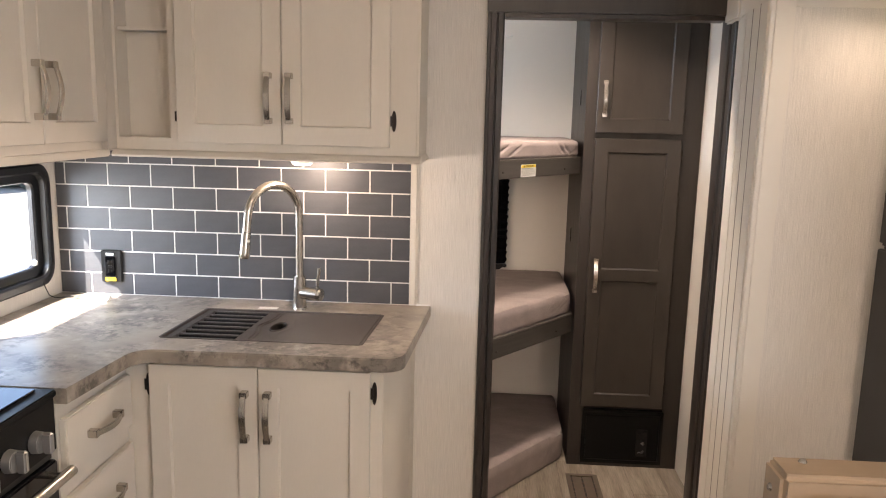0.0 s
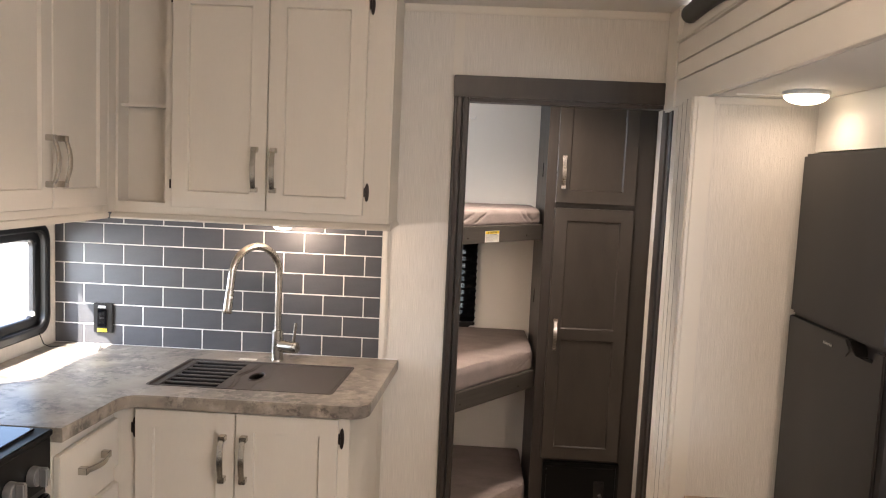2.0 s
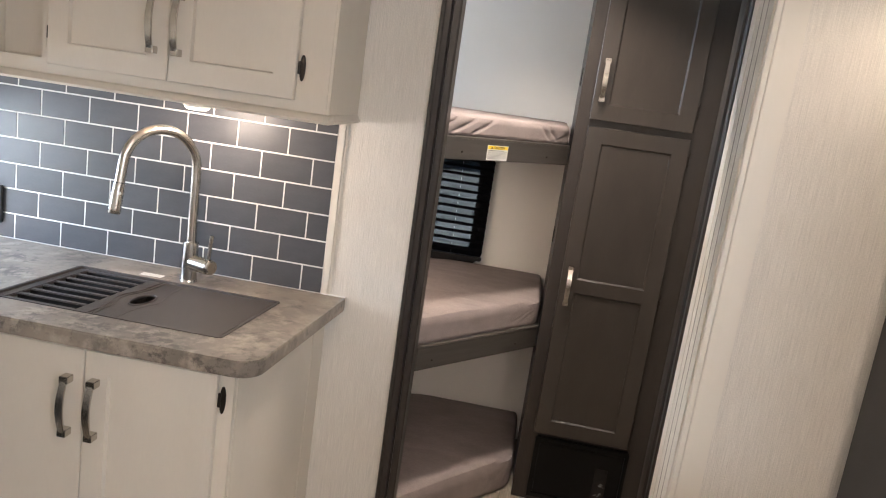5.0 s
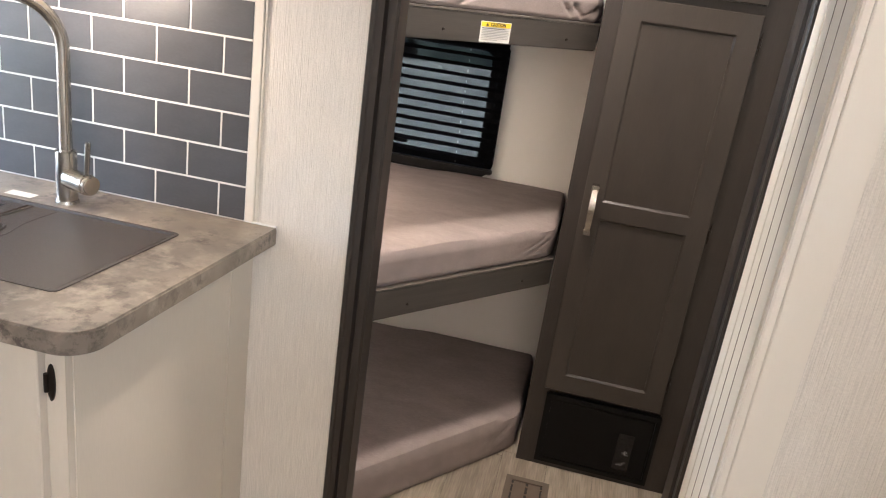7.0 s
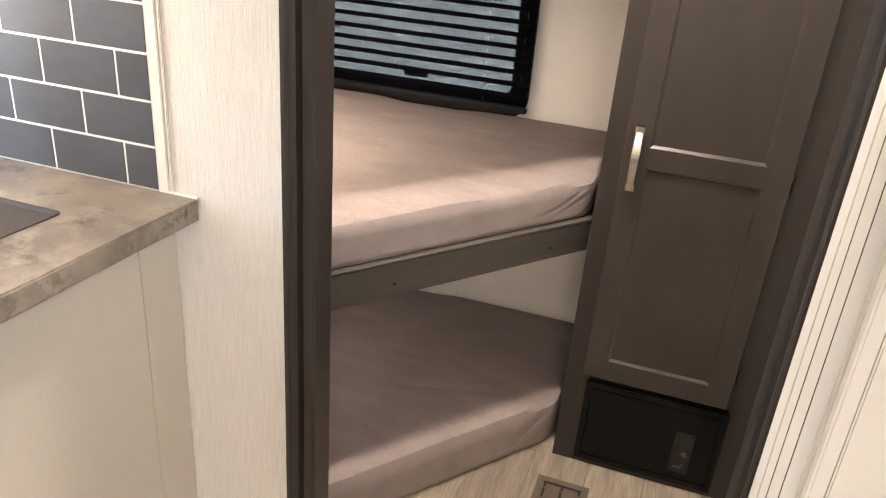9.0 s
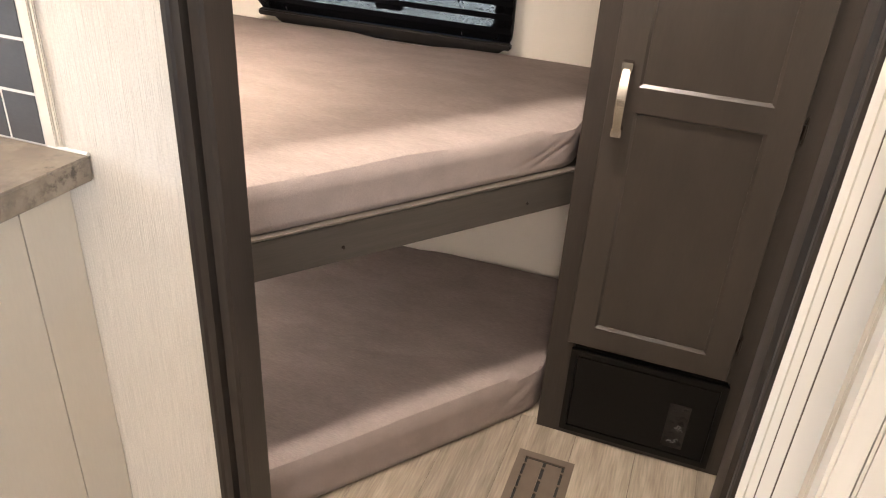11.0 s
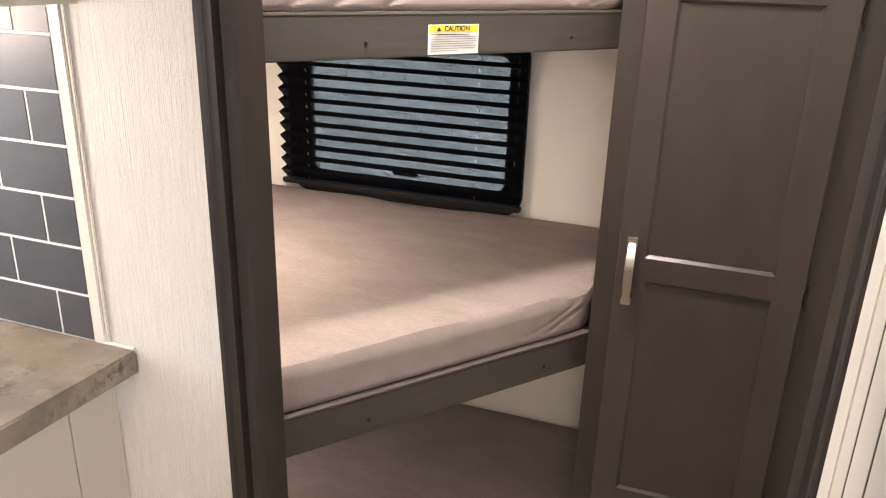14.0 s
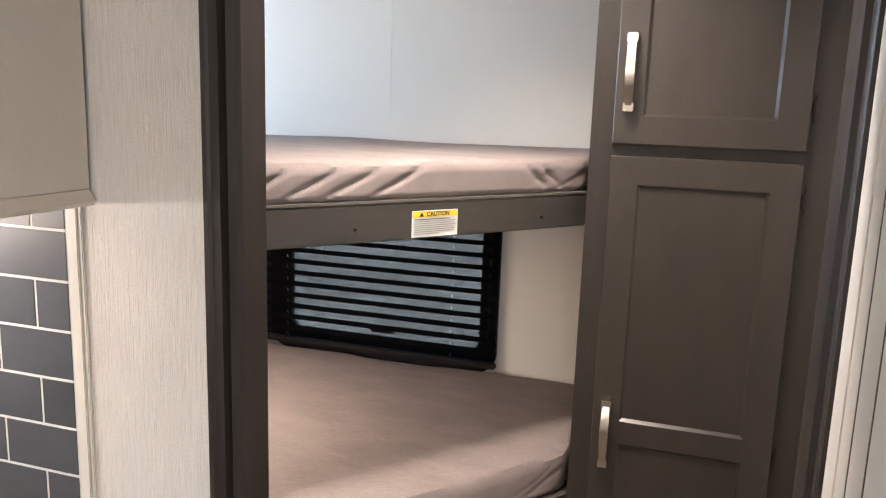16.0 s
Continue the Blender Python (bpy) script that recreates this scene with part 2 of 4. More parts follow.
def laminate():
    """Grey-brown stone-print worktop laminate: cloudy blotches with clusters of dark flecks."""
    m = mat("stone_print_laminate", (0.300, 0.256, 0.208), 0.30, vary=0.5, scale=(6.5, 8, 8), color2=(0.140, 0.122, 0.105), detail=9.0, spec=0.45)
    nt = m.node_tree
    b = nt.nodes["Principled BSDF"]
    col = b.inputs["Base Color"].links[0].from_socket
    coord = nt.nodes.new("ShaderNodeTexCoord")

    def field(scale, lo, hi, rough=0.62):
        n = nt.nodes.new("ShaderNodeTexNoise")
        n.inputs["Scale"].default_value, n.inputs["Detail"].default_value, n.inputs["Roughness"].default_value = scale, 9, rough
        nt.links.new(coord.outputs["Object"], n.inputs["Vector"])
        r = nt.nodes.new("ShaderNodeMapRange")
        r.inputs["From Min"].default_value, r.inputs["From Max"].default_value = lo, hi
        nt.links.new(n.outputs["Fac"], r.inputs["Value"])
        return r.outputs["Result"]

    def blend(a, color, fac):
        mx = nt.nodes.new("ShaderNodeMix")
        mx.data_type = "RGBA"
        mx.inputs["B"].default_value = (*color, 1)
        nt.links.new(fac, mx.inputs["Factor"])
        nt.links.new(a, mx.inputs["A"])
        return mx.outputs["Result"]

    def both(p, q, gain):
        mu = nt.nodes.new("ShaderNodeMath")
        mu.operation = "MULTIPLY"
        nt.links.new(p, mu.inputs[0])
        nt.links.new(q, mu.inputs[1])
        m2 = nt.nodes.new("ShaderNodeMath")
        m2.operation, m2.use_clamp = "MULTIPLY", True
        m2.inputs[1].default_value = gain
        nt.links.new(mu.outputs["Value"], m2.inputs[0])
        return m2.outputs["Value"]
    col = blend(col, (0.40, 0.345, 0.285), both(field(18, 0.48, 0.64), field(6, 0.38, 0.56), 0.85))
    col = blend(col, (0.060, 0.051, 0.044), both(field(34, 0.48, 0.58, 0.7), field(7.5, 0.42, 0.58), 0.85))
    nt.links.new(col, b.inputs["Base Color"])
    return m


LAMINATE = laminate()


# ---- building helpers ----
def mesh_from(bm, name, material, smooth=32):
    bmesh.ops.recalc_face_normals(bm, faces=bm.faces)
    me = bpy.data.meshes.new(name)
    bm.to_mesh(me)
    bm.free()
    me.materials.append(material)
    if smooth:
        for p in me.polygons:
            p.use_smooth = True
        me.set_sharp_from_angle(angle=radians(smooth))
    return me


def root_of(ob):
    while ob.parent:
        ob = ob.parent
    return ob


def part(name, bm, material, parent, label=""):
    """One mesh under a thing or under a part; bm is in world metres."""
    bmesh.ops.transform(bm, matrix=Matrix.Translation(-root_of(parent).location), verts=bm.verts)
    ob = new(name, mesh_from(bm, name, material))
    ob.parent = parent
    return tagged(ob, label)


def thing(name, loc, label, category, group="", kind=""):
    ob = new(name)
    ob.empty_display_size = 0.05
    ob.location = loc
    return tagged(ob, label, category, group, kind)


def solid(name, bm, material, loc, label="", category="", group="", kind=""):
    """A thing that is one mesh; bm is in world metres, loc is its base."""
    bmesh.ops.transform(bm, matrix=Matrix.Translation(-Vector(loc)), verts=bm.verts)
    ob = new(name, mesh_from(bm, name, material))
    ob.location = loc
    return tagged(ob, label, category, group, kind)


def add_box(bm, x0, x1, y0, y1, z0, z1):
    m = Matrix.LocRotScale(((x0 + x1) / 2, (y0 + y1) / 2, (z0 + z1) / 2), None, (abs(x1 - x0), abs(y1 - y0), abs(z1 - z0)))
    return bmesh.ops.create_cube(bm, size=1, matrix=m)["verts"]


def box(x0, x1, y0, y1, z0, z1, bev=0.0015, seg=2):
    bm = bmesh.new()
    add_box(bm, x0, x1, y0, y1, z0, z1)
    if bev:
        bmesh.ops.bevel(bm, geom=list(bm.edges), offset=bev, segments=seg, affect="EDGES", clamp_overlap=True)
    return bm


def cyl(p, q, r0, r1=None, seg=28, bev=0.0):
    """A rod or cone from p to q."""
    p, q = Vector(p), Vector(q)
    bm = bmesh.new()
    d = q - p
    m = Matrix.Translation((p + q) / 2) @ d.to_track_quat("Z", "Y").to_matrix().to_4x4()
    bmesh.ops.create_cone(bm, cap_ends=True, segments=seg, radius1=r0, radius2=r0 if r1 is None else r1, depth=d.length, matrix=m)
    if bev:
        caps = [e for e in bm.edges if any(len(f.verts) > 4 for f in e.link_faces)]
        bmesh.ops.bevel(bm, geom=caps, offset=bev, segments=2, affect="EDGES", clamp_overlap=True)
    return bm


def tube(points, r, seg=16, radii=None):
    """A round bar swept along points."""
    bm = bmesh.new()
    pts = [Vector(p) for p in points]
    rings = []
    ref = Vector((0, 0, 1))
    for i, p in enumerate(pts):
        d = (pts[min(i + 1, len(pts) - 1)] - pts[max(i - 1, 0)]).normalized()
        if abs(d.dot(ref)) > 0.95:
            ref = Vector((0.31, 0.95, 0.02)).normalized()
        a = (ref - d * ref.dot(d)).normalized()
        b = d.cross(a)
        ref = a
        rr = radii[i] if radii else r
        rings.append([bm.verts.new(p + (a * math.cos(k * math.tau / seg) + b * math.sin(k * math.tau / seg)) * rr) for k in range(seg)])
    for s, t in zip(rings, rings[1:]):
        for k in range(seg):
            bm.faces.new((s[k], s[(k + 1) % seg], t[(k + 1) % seg], t[k]))
    bm.faces.new(rings[0][::-1])
    bm.faces.new(rings[-1])
    return bm


def slab_with_holes(axis, a0, a1, u0, u1, v0, v1, holes=()):
    """A wall of thickness a0..a1 along an axis, over u by v, with rectangular openings right through it."""
    us = sorted({u0, u1, *[h[0] for h in holes], *[h[1] for h in holes]})
    vs = sorted({v0, v1, *[h[2] for h in holes], *[h[3] for h in holes]})
    bm = bmesh.new()
    cache = {}

    def vert(a, u, v):
        key = (a, u, v)
        if key not in cache:
            cache[key] = bm.verts.new({"x": (a, u, v), "y": (u, a, v), "z": (u, v, a)}[axis])
        return cache[key]

    def full(i, j):
        if not (0 <= i < len(us) - 1 and 0 <= j < len(vs) - 1):
            return False
        cu, cv = (us[i] + us[i + 1]) / 2, (vs[j] + vs[j + 1]) / 2
        return not any(h[0] < cu < h[1] and h[2] < cv < h[3] for h in holes)
    for i in range(len(us) - 1):
        for j in range(len(vs) - 1):
            if not full(i, j):
                continue
            p, q, r, s = us[i], us[i + 1], vs[j], vs[j + 1]
            for a in (a0, a1):
                bm.faces.new([vert(a, p, r), vert(a, q, r), vert(a, q, s), vert(a, p, s)])
            for di, dj, e in ((-1, 0, ((p, r), (p, s))), (1, 0, ((q, r), (q, s))), (0, -1, ((p, r), (q, r))), (0, 1, ((p, s), (q, s)))):
                if not full(i + di, j + dj):
                    bm.faces.new([vert(a0, *e[0]), vert(a0, *e[1]), vert(a1, *e[1]), vert(a1, *e[0])])
    return bm


def rounded_rect(u0, u1, v0, v1, r, n=6):
    pts = []
    for cu, cv, s in ((u1 - r, v0 + r, -90), (u1 - r, v1 - r, 0), (u0 + r, v1 - r, 90), (u0 + r, v0 + r, 180)):
        for k in range(n + 1):
            a = radians(s + 90 * k / n)
            pts.append((cu + r * math.cos(a), cv + r * math.sin(a)))
    return pts


def loft(rings, close=True, cap0=False, cap1=False):
    """Faces between successive rings of as many points each."""
    bm = bmesh.new()
    vs = [[bm.verts.new(p) for p in ring] for ring in rings]
    n = len(vs[0])
    for s, t in zip(vs, vs[1:]):
        for k in range(n if close else n - 1):
            bm.faces.new((s[k], s[(k + 1) % n], t[(k + 1) % n], t[k]))
    if cap0:
        bm.faces.new(vs[0][::-1])
    if cap1:
        bm.faces.new(vs[-1])
    return bm


def rect_ring(x0, x1, z0, z1, y):
    return [(x0, y, z0), (x1, y, z0), (x1, y, z1), (x0, y, z1)]


def pull(parent, m, length, material=NICKEL):
    """An arched bar pull: feet at 0 and at length up local z, standing out along local -y."""
    n = 14
    rings = []
    w0, th = 0.0085, 0.0036
    for i in range(n + 1):
        s = i / n
        y = -0.020 - 0.016 * math.sin(math.pi * s)
        z = length * (0.035 + 0.93 * s)
        w = w0 * (0.86 + 0.22 * math.sin(math.pi * s))
        rings.append([(-w, y - th, z), (w, y - th, z), (w, y + th, z), (-w, y + th, z)])
    bm = loft(rings, True, True, True)
    for z0 in (0.0, length - 0.018):
        vs = add_box(bm, -0.0105, 0.0105, -0.0260, 0.0, z0, z0 + 0.018)
    bmesh.ops.bevel(bm, geom=[e for e in bm.edges if e.calc_length() > 0.004], offset=0.0014, segments=2, affect="EDGES", clamp_overlap=True)
    bmesh.ops.transform(bm, matrix=m, verts=bm.verts)
    return part("handle", bm, material, parent, "satin nickel arched pull handle")


def hinge(parent, m, length=0.062, half=0.0075):
    """A dark hinge along local z, standing out along -y: an oval leaf with a short barrel beside it."""
    rings = []
    for d, k in ((0.0, 1.0), (-0.0022, 1.0), (-0.0034, 0.8)):
        rings.append([(half * 0.8 + half * k * math.cos(a * math.tau / 16), d, length / 2 + length / 2 * k * math.sin(a * math.tau / 16)) for a in range(16)])
    bm = loft(rings, True, True, True)
    bmesh.ops.create_cone(bm, cap_ends=True, segments=10, radius1=0.0040, radius2=0.0040, depth=length * 0.48, matrix=Matrix.Translation((-0.001, -0.004, length / 2)))
    bmesh.ops.transform(bm, matrix=m, verts=bm.verts)
    return part("hinge", bm, BRONZE, parent, "dark bronze hinge")


def shaker_door(parent, m, w, h, paint, panel_paint, rail=0.057, mids=(), name="door", c=0.0060, e=0.006):
    """A shaker door: local x across, z up, front face at y = 0, thickness towards +y."""
    t, b = 0.019, 0.0022
    rings = [rect_ring(0, w, 0, h, t), rect_ring(0, w, 0, h, b), rect_ring(b, w - b, b, h - b, 0),
             rect_ring(rail, w - rail, rail, h - rail, 0), rect_ring(rail + e, w - rail - e, rail + e, h - rail - e, c), rect_ring(rail + e, w - rail - e, rail + e, h - rail - e, t)]
    bm = loft([*rings, rings[0]])
    bmesh.ops.remove_doubles(bm, verts=bm.verts, dist=1e-6)
    for z0, z1 in mids:
        prof = [(0.0, z0), (0.0, z1), (c, z1 + 0.006), (t, z1 + 0.006), (t, z0 - 0.006), (c, z0 - 0.006)]
        seg = loft([[(x, y, z) for y, z in prof] for x in (rail - 0.001, w - rail + 0.001)], True, True, True)
        me = bpy.data.meshes.new("tmp")
        seg.to_mesh(me)
        seg.free()
        bm.from_mesh(me)
        bpy.data.meshes.remove(me)
    bmesh.ops.transform(bm, matrix=m, verts=bm.verts)
    door = part(name, bm, paint, parent)
    edges = [rail, *[z for mid in mids for z in mid], h - rail]
    for z0, z1 in zip(edges[::2], edges[1::2]):
        pb = box(rail + 0.0005, w - rail - 0.0005, c + 0.0012, t - 0.004, z0 + 0.0005, z1 - 0.0005, 0)
        bmesh.ops.transform(pb, matrix=m, verts=pb.verts)
        part("panel", pb, panel_paint, door)
    return door


def text_mesh(words, size):
    """Letters as a flat bmesh in local x and y, centred."""
    cu = bpy.data.curves.new("letters", "FONT")
    cu.body, cu.size, cu.align_x, cu.align_y, cu.offset = words, size, "CENTER", "CENTER", size * 0.035
    ob = bpy.data.objects.new("letters", cu)
    scene.collection.objects.link(ob)
    bpy.context.view_layer.update()
    me = bpy.data.meshes.new_from_object(ob.evaluated_get(bpy.context.evaluated_depsgraph_get()))
    bm = bmesh.new()
    bm.from_mesh(me)
    bpy.data.objects.remove(ob)
    bpy.data.meshes.remove(me)
    return bm


# ---- setting ----
CEIL, BACK, LEFT, RIGHT, FRONT, REAR = 2.25, 2.606, -1.61, 1.75, -2.2, 3.86
SLIDE_Z, SLIDE_Y, SLIDE_X = 1.900, 2.09, 0.68
KIT_WIN = (1.80, 2.535, 0.985, 1.365)
BUNK_WIN = (2.95, 3.55, 1.62, 1.98)
# unseen window, added to let daylight in from the right
ADDED_WIN = (-2.00, 0.30, 0.95, 1.62)
REAR_WIN = (-0.712, 0.012, 0.818, 1.30)
OPEN_L, OPEN_R, OPEN_T = -0.050, 0.695, 1.916

S = "structure"
solid("wall_left", slab_with_holes("x", LEFT - 0.04, LEFT, FRONT, REAR + 0.04, 0.0, CEIL, (KIT_WIN, BUNK_WIN)), WALLPAPER, (LEFT, 0, 0), "cream woven wallpaper side wall with windows", "wall", kind=S)
solid("wall_rear", slab_with_holes("y", REAR, REAR + 0.04, LEFT, 0.90, 0.0, CEIL, (REAR_WIN,)), PANEL_WHITE, (0, REAR, 0), "smooth off-white rear wall behind the bunks", "wall", kind=S)
solid("wall_partition", slab_with_holes("y", BACK, BACK + 0.05, LEFT, 0.720, 0.0, CEIL, ((OPEN_L - 0.002, OPEN_R + 0.002, -0.001, OPEN_T + 0.002),)), WALLPAPER, (0, BACK, 0), "cream woven wallpaper partition with doorway opening", "wall", kind=S)
solid("wall_hall", slab_with_holes("x", 0.83, 0.87, BACK + 0.05, REAR, 0.0, CEIL), PANEL_WHITE, (0.83, BACK, 0), "white side wall beside the wardrobe", "wall", kind=S)
solid("wall_corner", slab_with_holes("x", 0.705, 0.87, SLIDE_Y + 0.031, BACK - 0.001, 0.0, SLIDE_Z - 0.001), WALLPAPER, (0.8, 2.3, 0), "cream wall end beside the slide-out", "wall", kind=S)
solid("wall_return", slab_with_holes("y", BACK, BACK + 0.05, 0.7205, 0.87, 0.0, CEIL), WALLPAPER, (0.8, BACK, 0), "cream wall end beside the doorway", "wall", kind=S)
solid("wall_slide_end", slab_with_holes("y", SLIDE_Y, SLIDE_Y + 0.03, 0.700, RIGHT, 0.0, SLIDE_Z), WALLPAPER, (1.2, SLIDE_Y, 0), "cream woven wallpaper end wall of the slide-out", "wall", kind=S)
solid("wall_slide_side", slab_with_holes("x", RIGHT, RIGHT + 0.04, FRONT, SLIDE_Y + 0.03, 0.0, SLIDE_Z + 0.03, (ADDED_WIN,)), WALLPAPER, (RIGHT, 0, 0), "cream wallpaper outer wall of the slide-out", "wall", kind=S)
solid("wall_front", slab_with_holes("y", FRONT - 0.04, FRONT, LEFT, RIGHT, 0.0, CEIL), WALLPAPER, (0, FRONT, 0), "cream wallpaper front wall", "wall", kind=S)
cb = box(LEFT - 0.04, 0.90, FRONT - 0.04, REAR + 0.04, CEIL, CEIL + 0.03, 0)
solid("ceiling", cb, CEILING_MAT, (0, 0, CEIL), "off-white ceiling panels", "ceiling", kind=S)
cb = box(SLIDE_X + 0.02, RIGHT + 0.04, FRONT - 0.04, SLIDE_Y + 0.03, SLIDE_Z, SLIDE_Z + 0.03, 0)
add_box(cb, 0.735, 1.07, 1.990, 2.002, SLIDE_Z - 0.004, SLIDE_Z + 0.001)
solid("ceiling_slide", cb, CEILING_MAT, (1.2, 0, SLIDE_Z), "lower off-white ceiling of the slide-out", "ceiling", kind=S)
# ground outside, and what stands far off
gb = bmesh.new()
bmesh.ops.create_grid(gb, x_segments=24, y_segments=24, size=400, matrix=Matrix.Translation((0, 0, -0.75)))
solid("ground", gb, GRAVEL, (0, 0, -0.75), "pale sunlit gravel lot", "ground", kind=S)
rng = random.Random(5)
tb = bmesh.new()
for k in range(420):
    a = rng.uniform(95, 185)
    d = rng.uniform(24, 34)
    r = rng.uniform(0.8, 2.2)
    c = Vector((d * math.cos(radians(a)), d * math.sin(radians(a)), -0.75 + rng.uniform(0.2, 3.6)))
    bmesh.ops.create_icosphere(tb, subdivisions=1, radius=r, matrix=Matrix.LocRotScale(c, None, (1, 1, rng.uniform(0.7, 1.2))))
for v in tb.verts:
    v.co += 0.5 * noise.noise_vector(v.co * 0.6)
tagged(solid("backdrop", tb, DISTANCE, (0, 0, -0.75), "distant grey-green tree line", "trees", kind=S))

# trim of the partition wall
solid("trim_doorway_left", box(-0.102, -0.066, BACK - 0.008, BACK, 1.998, 2.222, 0.002), CREAM_TRIM, (-0.084, BACK, 1.998), "cream batten above the doorway", "trim", kind=S)
solid("trim_doorway_right", box(0.69, 0.722, BACK - 0.008, BACK, 1.998, 2.222, 0.002), CREAM_TRIM, (0.70, BACK, 1.998), "cream batten above the doorway", "trim", kind=S)
solid("trim_ceiling", box(-0.29, 0.745, BACK - 0.010, BACK, 2.222, CEIL, 0.002), CREAM_TRIM, (0.2, BACK, 2.222), "cream cove strip under the ceiling", "trim", kind=S)
tbs = thing("trim_backsplash", (-0.33, BACK, 0.915), "cream batten at the end of the tiled backsplash", "trim", kind=S)
part("batten", box(-0.340, -0.319, BACK - 0.007, BACK, 0.9155, 1.432, 0.0015), CREAM_TRIM, tbs)
part("lip", box(-0.3188, -0.312, BACK - 0.0045, BACK, 0.9155, 1.432, 0.0015), CREAM_TRIM, tbs)
bead = [(-0.338 + 0.0052 * k, BACK - 0.0035 - 0.0012 * noise.noise(Vector((k * 0.9, 3, 0))), 0.9150) for k in range(15)]
solid("caulk_bead", tube(bead, 0.004, 8, [0.0030 + 0.0014 * noise.noise(Vector((k * 0.7, 0, 5))) for k in range(15)]), WHITE_PLASTIC, (-0.30, BACK, 0.914), "uneven white caulk bead along the worktop", "caulk", kind=S)

# fluted flange of the slide-out: strips with gaps between them
ft = thing("trim_slide_flange", (0.70, 2.3, 0), "cream fluted flange strips of the slide-out", "trim", kind=S)


def flange(y):
    return 0.638 + 0.1215 * (y - 2.089)


for y0, y1, off in ((2.400, 2.495, 0.0), (2.3665, 2.3985, 0.0018), (2.327, 2.365, 0.0008), (2.2803, 2.3255, 0.0015), (2.1863, 2.2777, 0.001), (2.0935, 2.1837, 0.001)):
    ring = [(flange(y0) - off, y0), (flange(y1) - off, y1), (0.7045, y1), (0.7045, y0)]
    bm = loft([[(x, y, z) for x, y in ring] for z in (0.0, SLIDE_Z - 0.002)], True, True, True)
    bmesh.ops.bevel(bm, geom=list(bm.edges), offset=0.002, segments=2, affect="EDGES", clamp_overlap=True)
    part("strip", bm, CREAM_TRIM, ft)
# flush dark strips draw the shade of the two gaps
for y in (2.279, 2.185):
    part("seal", box(flange(y) - 0.0014, 0.7044, y - 0.0009, y + 0.0009, 0.0, SLIDE_Z - 0.002, 0), REGISTER, ft, "thin dark strip standing in for the shaded gap")
part("corner_bead", box(0.640, 0.652, SLIDE_Y - 0.012, 2.0925, 0.0, SLIDE_Z - 0.002, 0.002), CREAM_TRIM, ft)
part("edge_board", box(0.6535, 0.704, SLIDE_Y - 0.009, SLIDE_Y - 0.0005, 0.0, SLIDE_Z - 0.002, 0.0015), CREAM_TRIM, ft)
solid("trim_slide_cove", box(0.7045, 1.007, SLIDE_Y - 0.010, SLIDE_Y - 0.001, 1.878, SLIDE_Z - 0.001, 0.002), CREAM_TRIM, (1, SLIDE_Y, 1.878), "thin cream cove strip", "trim", kind=S)
# valance over the slide-out opening, of three boards with grooves
va = thing("valance", (SLIDE_X, 0.5, 1.90), "cream grooved board valance over the slide-out", "valance", kind=S)
for z0, z1 in ((1.901, 1.986), (1.991, 2.046), (2.051, 2.115)):
    part("board", box(SLIDE_X, SLIDE_X + 0.018, FRONT, 2.455, z0, z1, 0.0012), CREAM_TRIM, va)
part("backing", box(SLIDE_X + 0.010, SLIDE_X + 0.022, FRONT, 2.455, 1.905, 2.24, 0), CREAM_TRIM, va)
part("top_moulding", box(SLIDE_X - 0.014, SLIDE_X + 0.009, FRONT, 2.455, 2.117, 2.140, 0.004), CREAM_TRIM, va)
part("end_post", box(SLIDE_X - 0.006, SLIDE_X + 0.03, 2.456, 2.598, 1.892, CEIL - 0.002, 0.006), CREAM_TRIM, va)
sealpts = [(SLIDE_X - 0.004, 2.33 - k * 0.19, 2.190 + 0.004 * math.sin(k * 1.7)) for k in range(24)]
solid("seal_roll", tube(sealpts, 0.030, 14), BLACK_PLASTIC, (SLIDE_X, 0.5, 2.14), "black rolled weather seal above the valance", "seal")

# casing of the doorway
dc = thing("door_casing", (0.33, BACK, 0), "dark grey-brown wood casing round the bunk doorway", "casing", kind=S)


def casing_leg(prof):
    part("jamb", loft([[(x, y, z) for x, y in prof] for z in (0.0, 1.9965)], True, True, True), DARK_WOOD, dc)


casing_leg([(-0.094, 2.6055), (-0.094, 2.592), (-0.091, 2.587), (-0.084, 2.587), (-0.080, 2.590), (-0.066, 2.590), (-0.0635, 2.600), (-0.0625, 2.604), (-0.0600, 2.604), (-0.0575, 2.596),
            (-0.043, 2.597), (-0.038, 2.602), (-0.037, 2.660), (-0.051, 2.660), (-0.0515, 2.6055)])
casing_leg([(0.7035, 2.500), (0.684, 2.500), (0.682, 2.504), (0.6925, 2.572), (0.6935, 2.580), (0.687, 2.584), (0.6855, 2.590), (0.6855, 2.645), (0.6875, 2.652), (0.6945, 2.655), (0.6945, 2.686), (0.7035, 2.686)])
part("header", box(-0.0965, 0.6825, BACK - 0.022, BACK - 0.0005, OPEN_T + 0.002, 1.9975, 0.003), DARK_WOOD, dc)
part("header_jamb", box(-0.0365, 0.6825, BACK - 0.010, BACK + 0.060, OPEN_T - 0.012, OPEN_T + 0.0015, 0.002), DARK_WOOD, dc)

# ---- windows ----


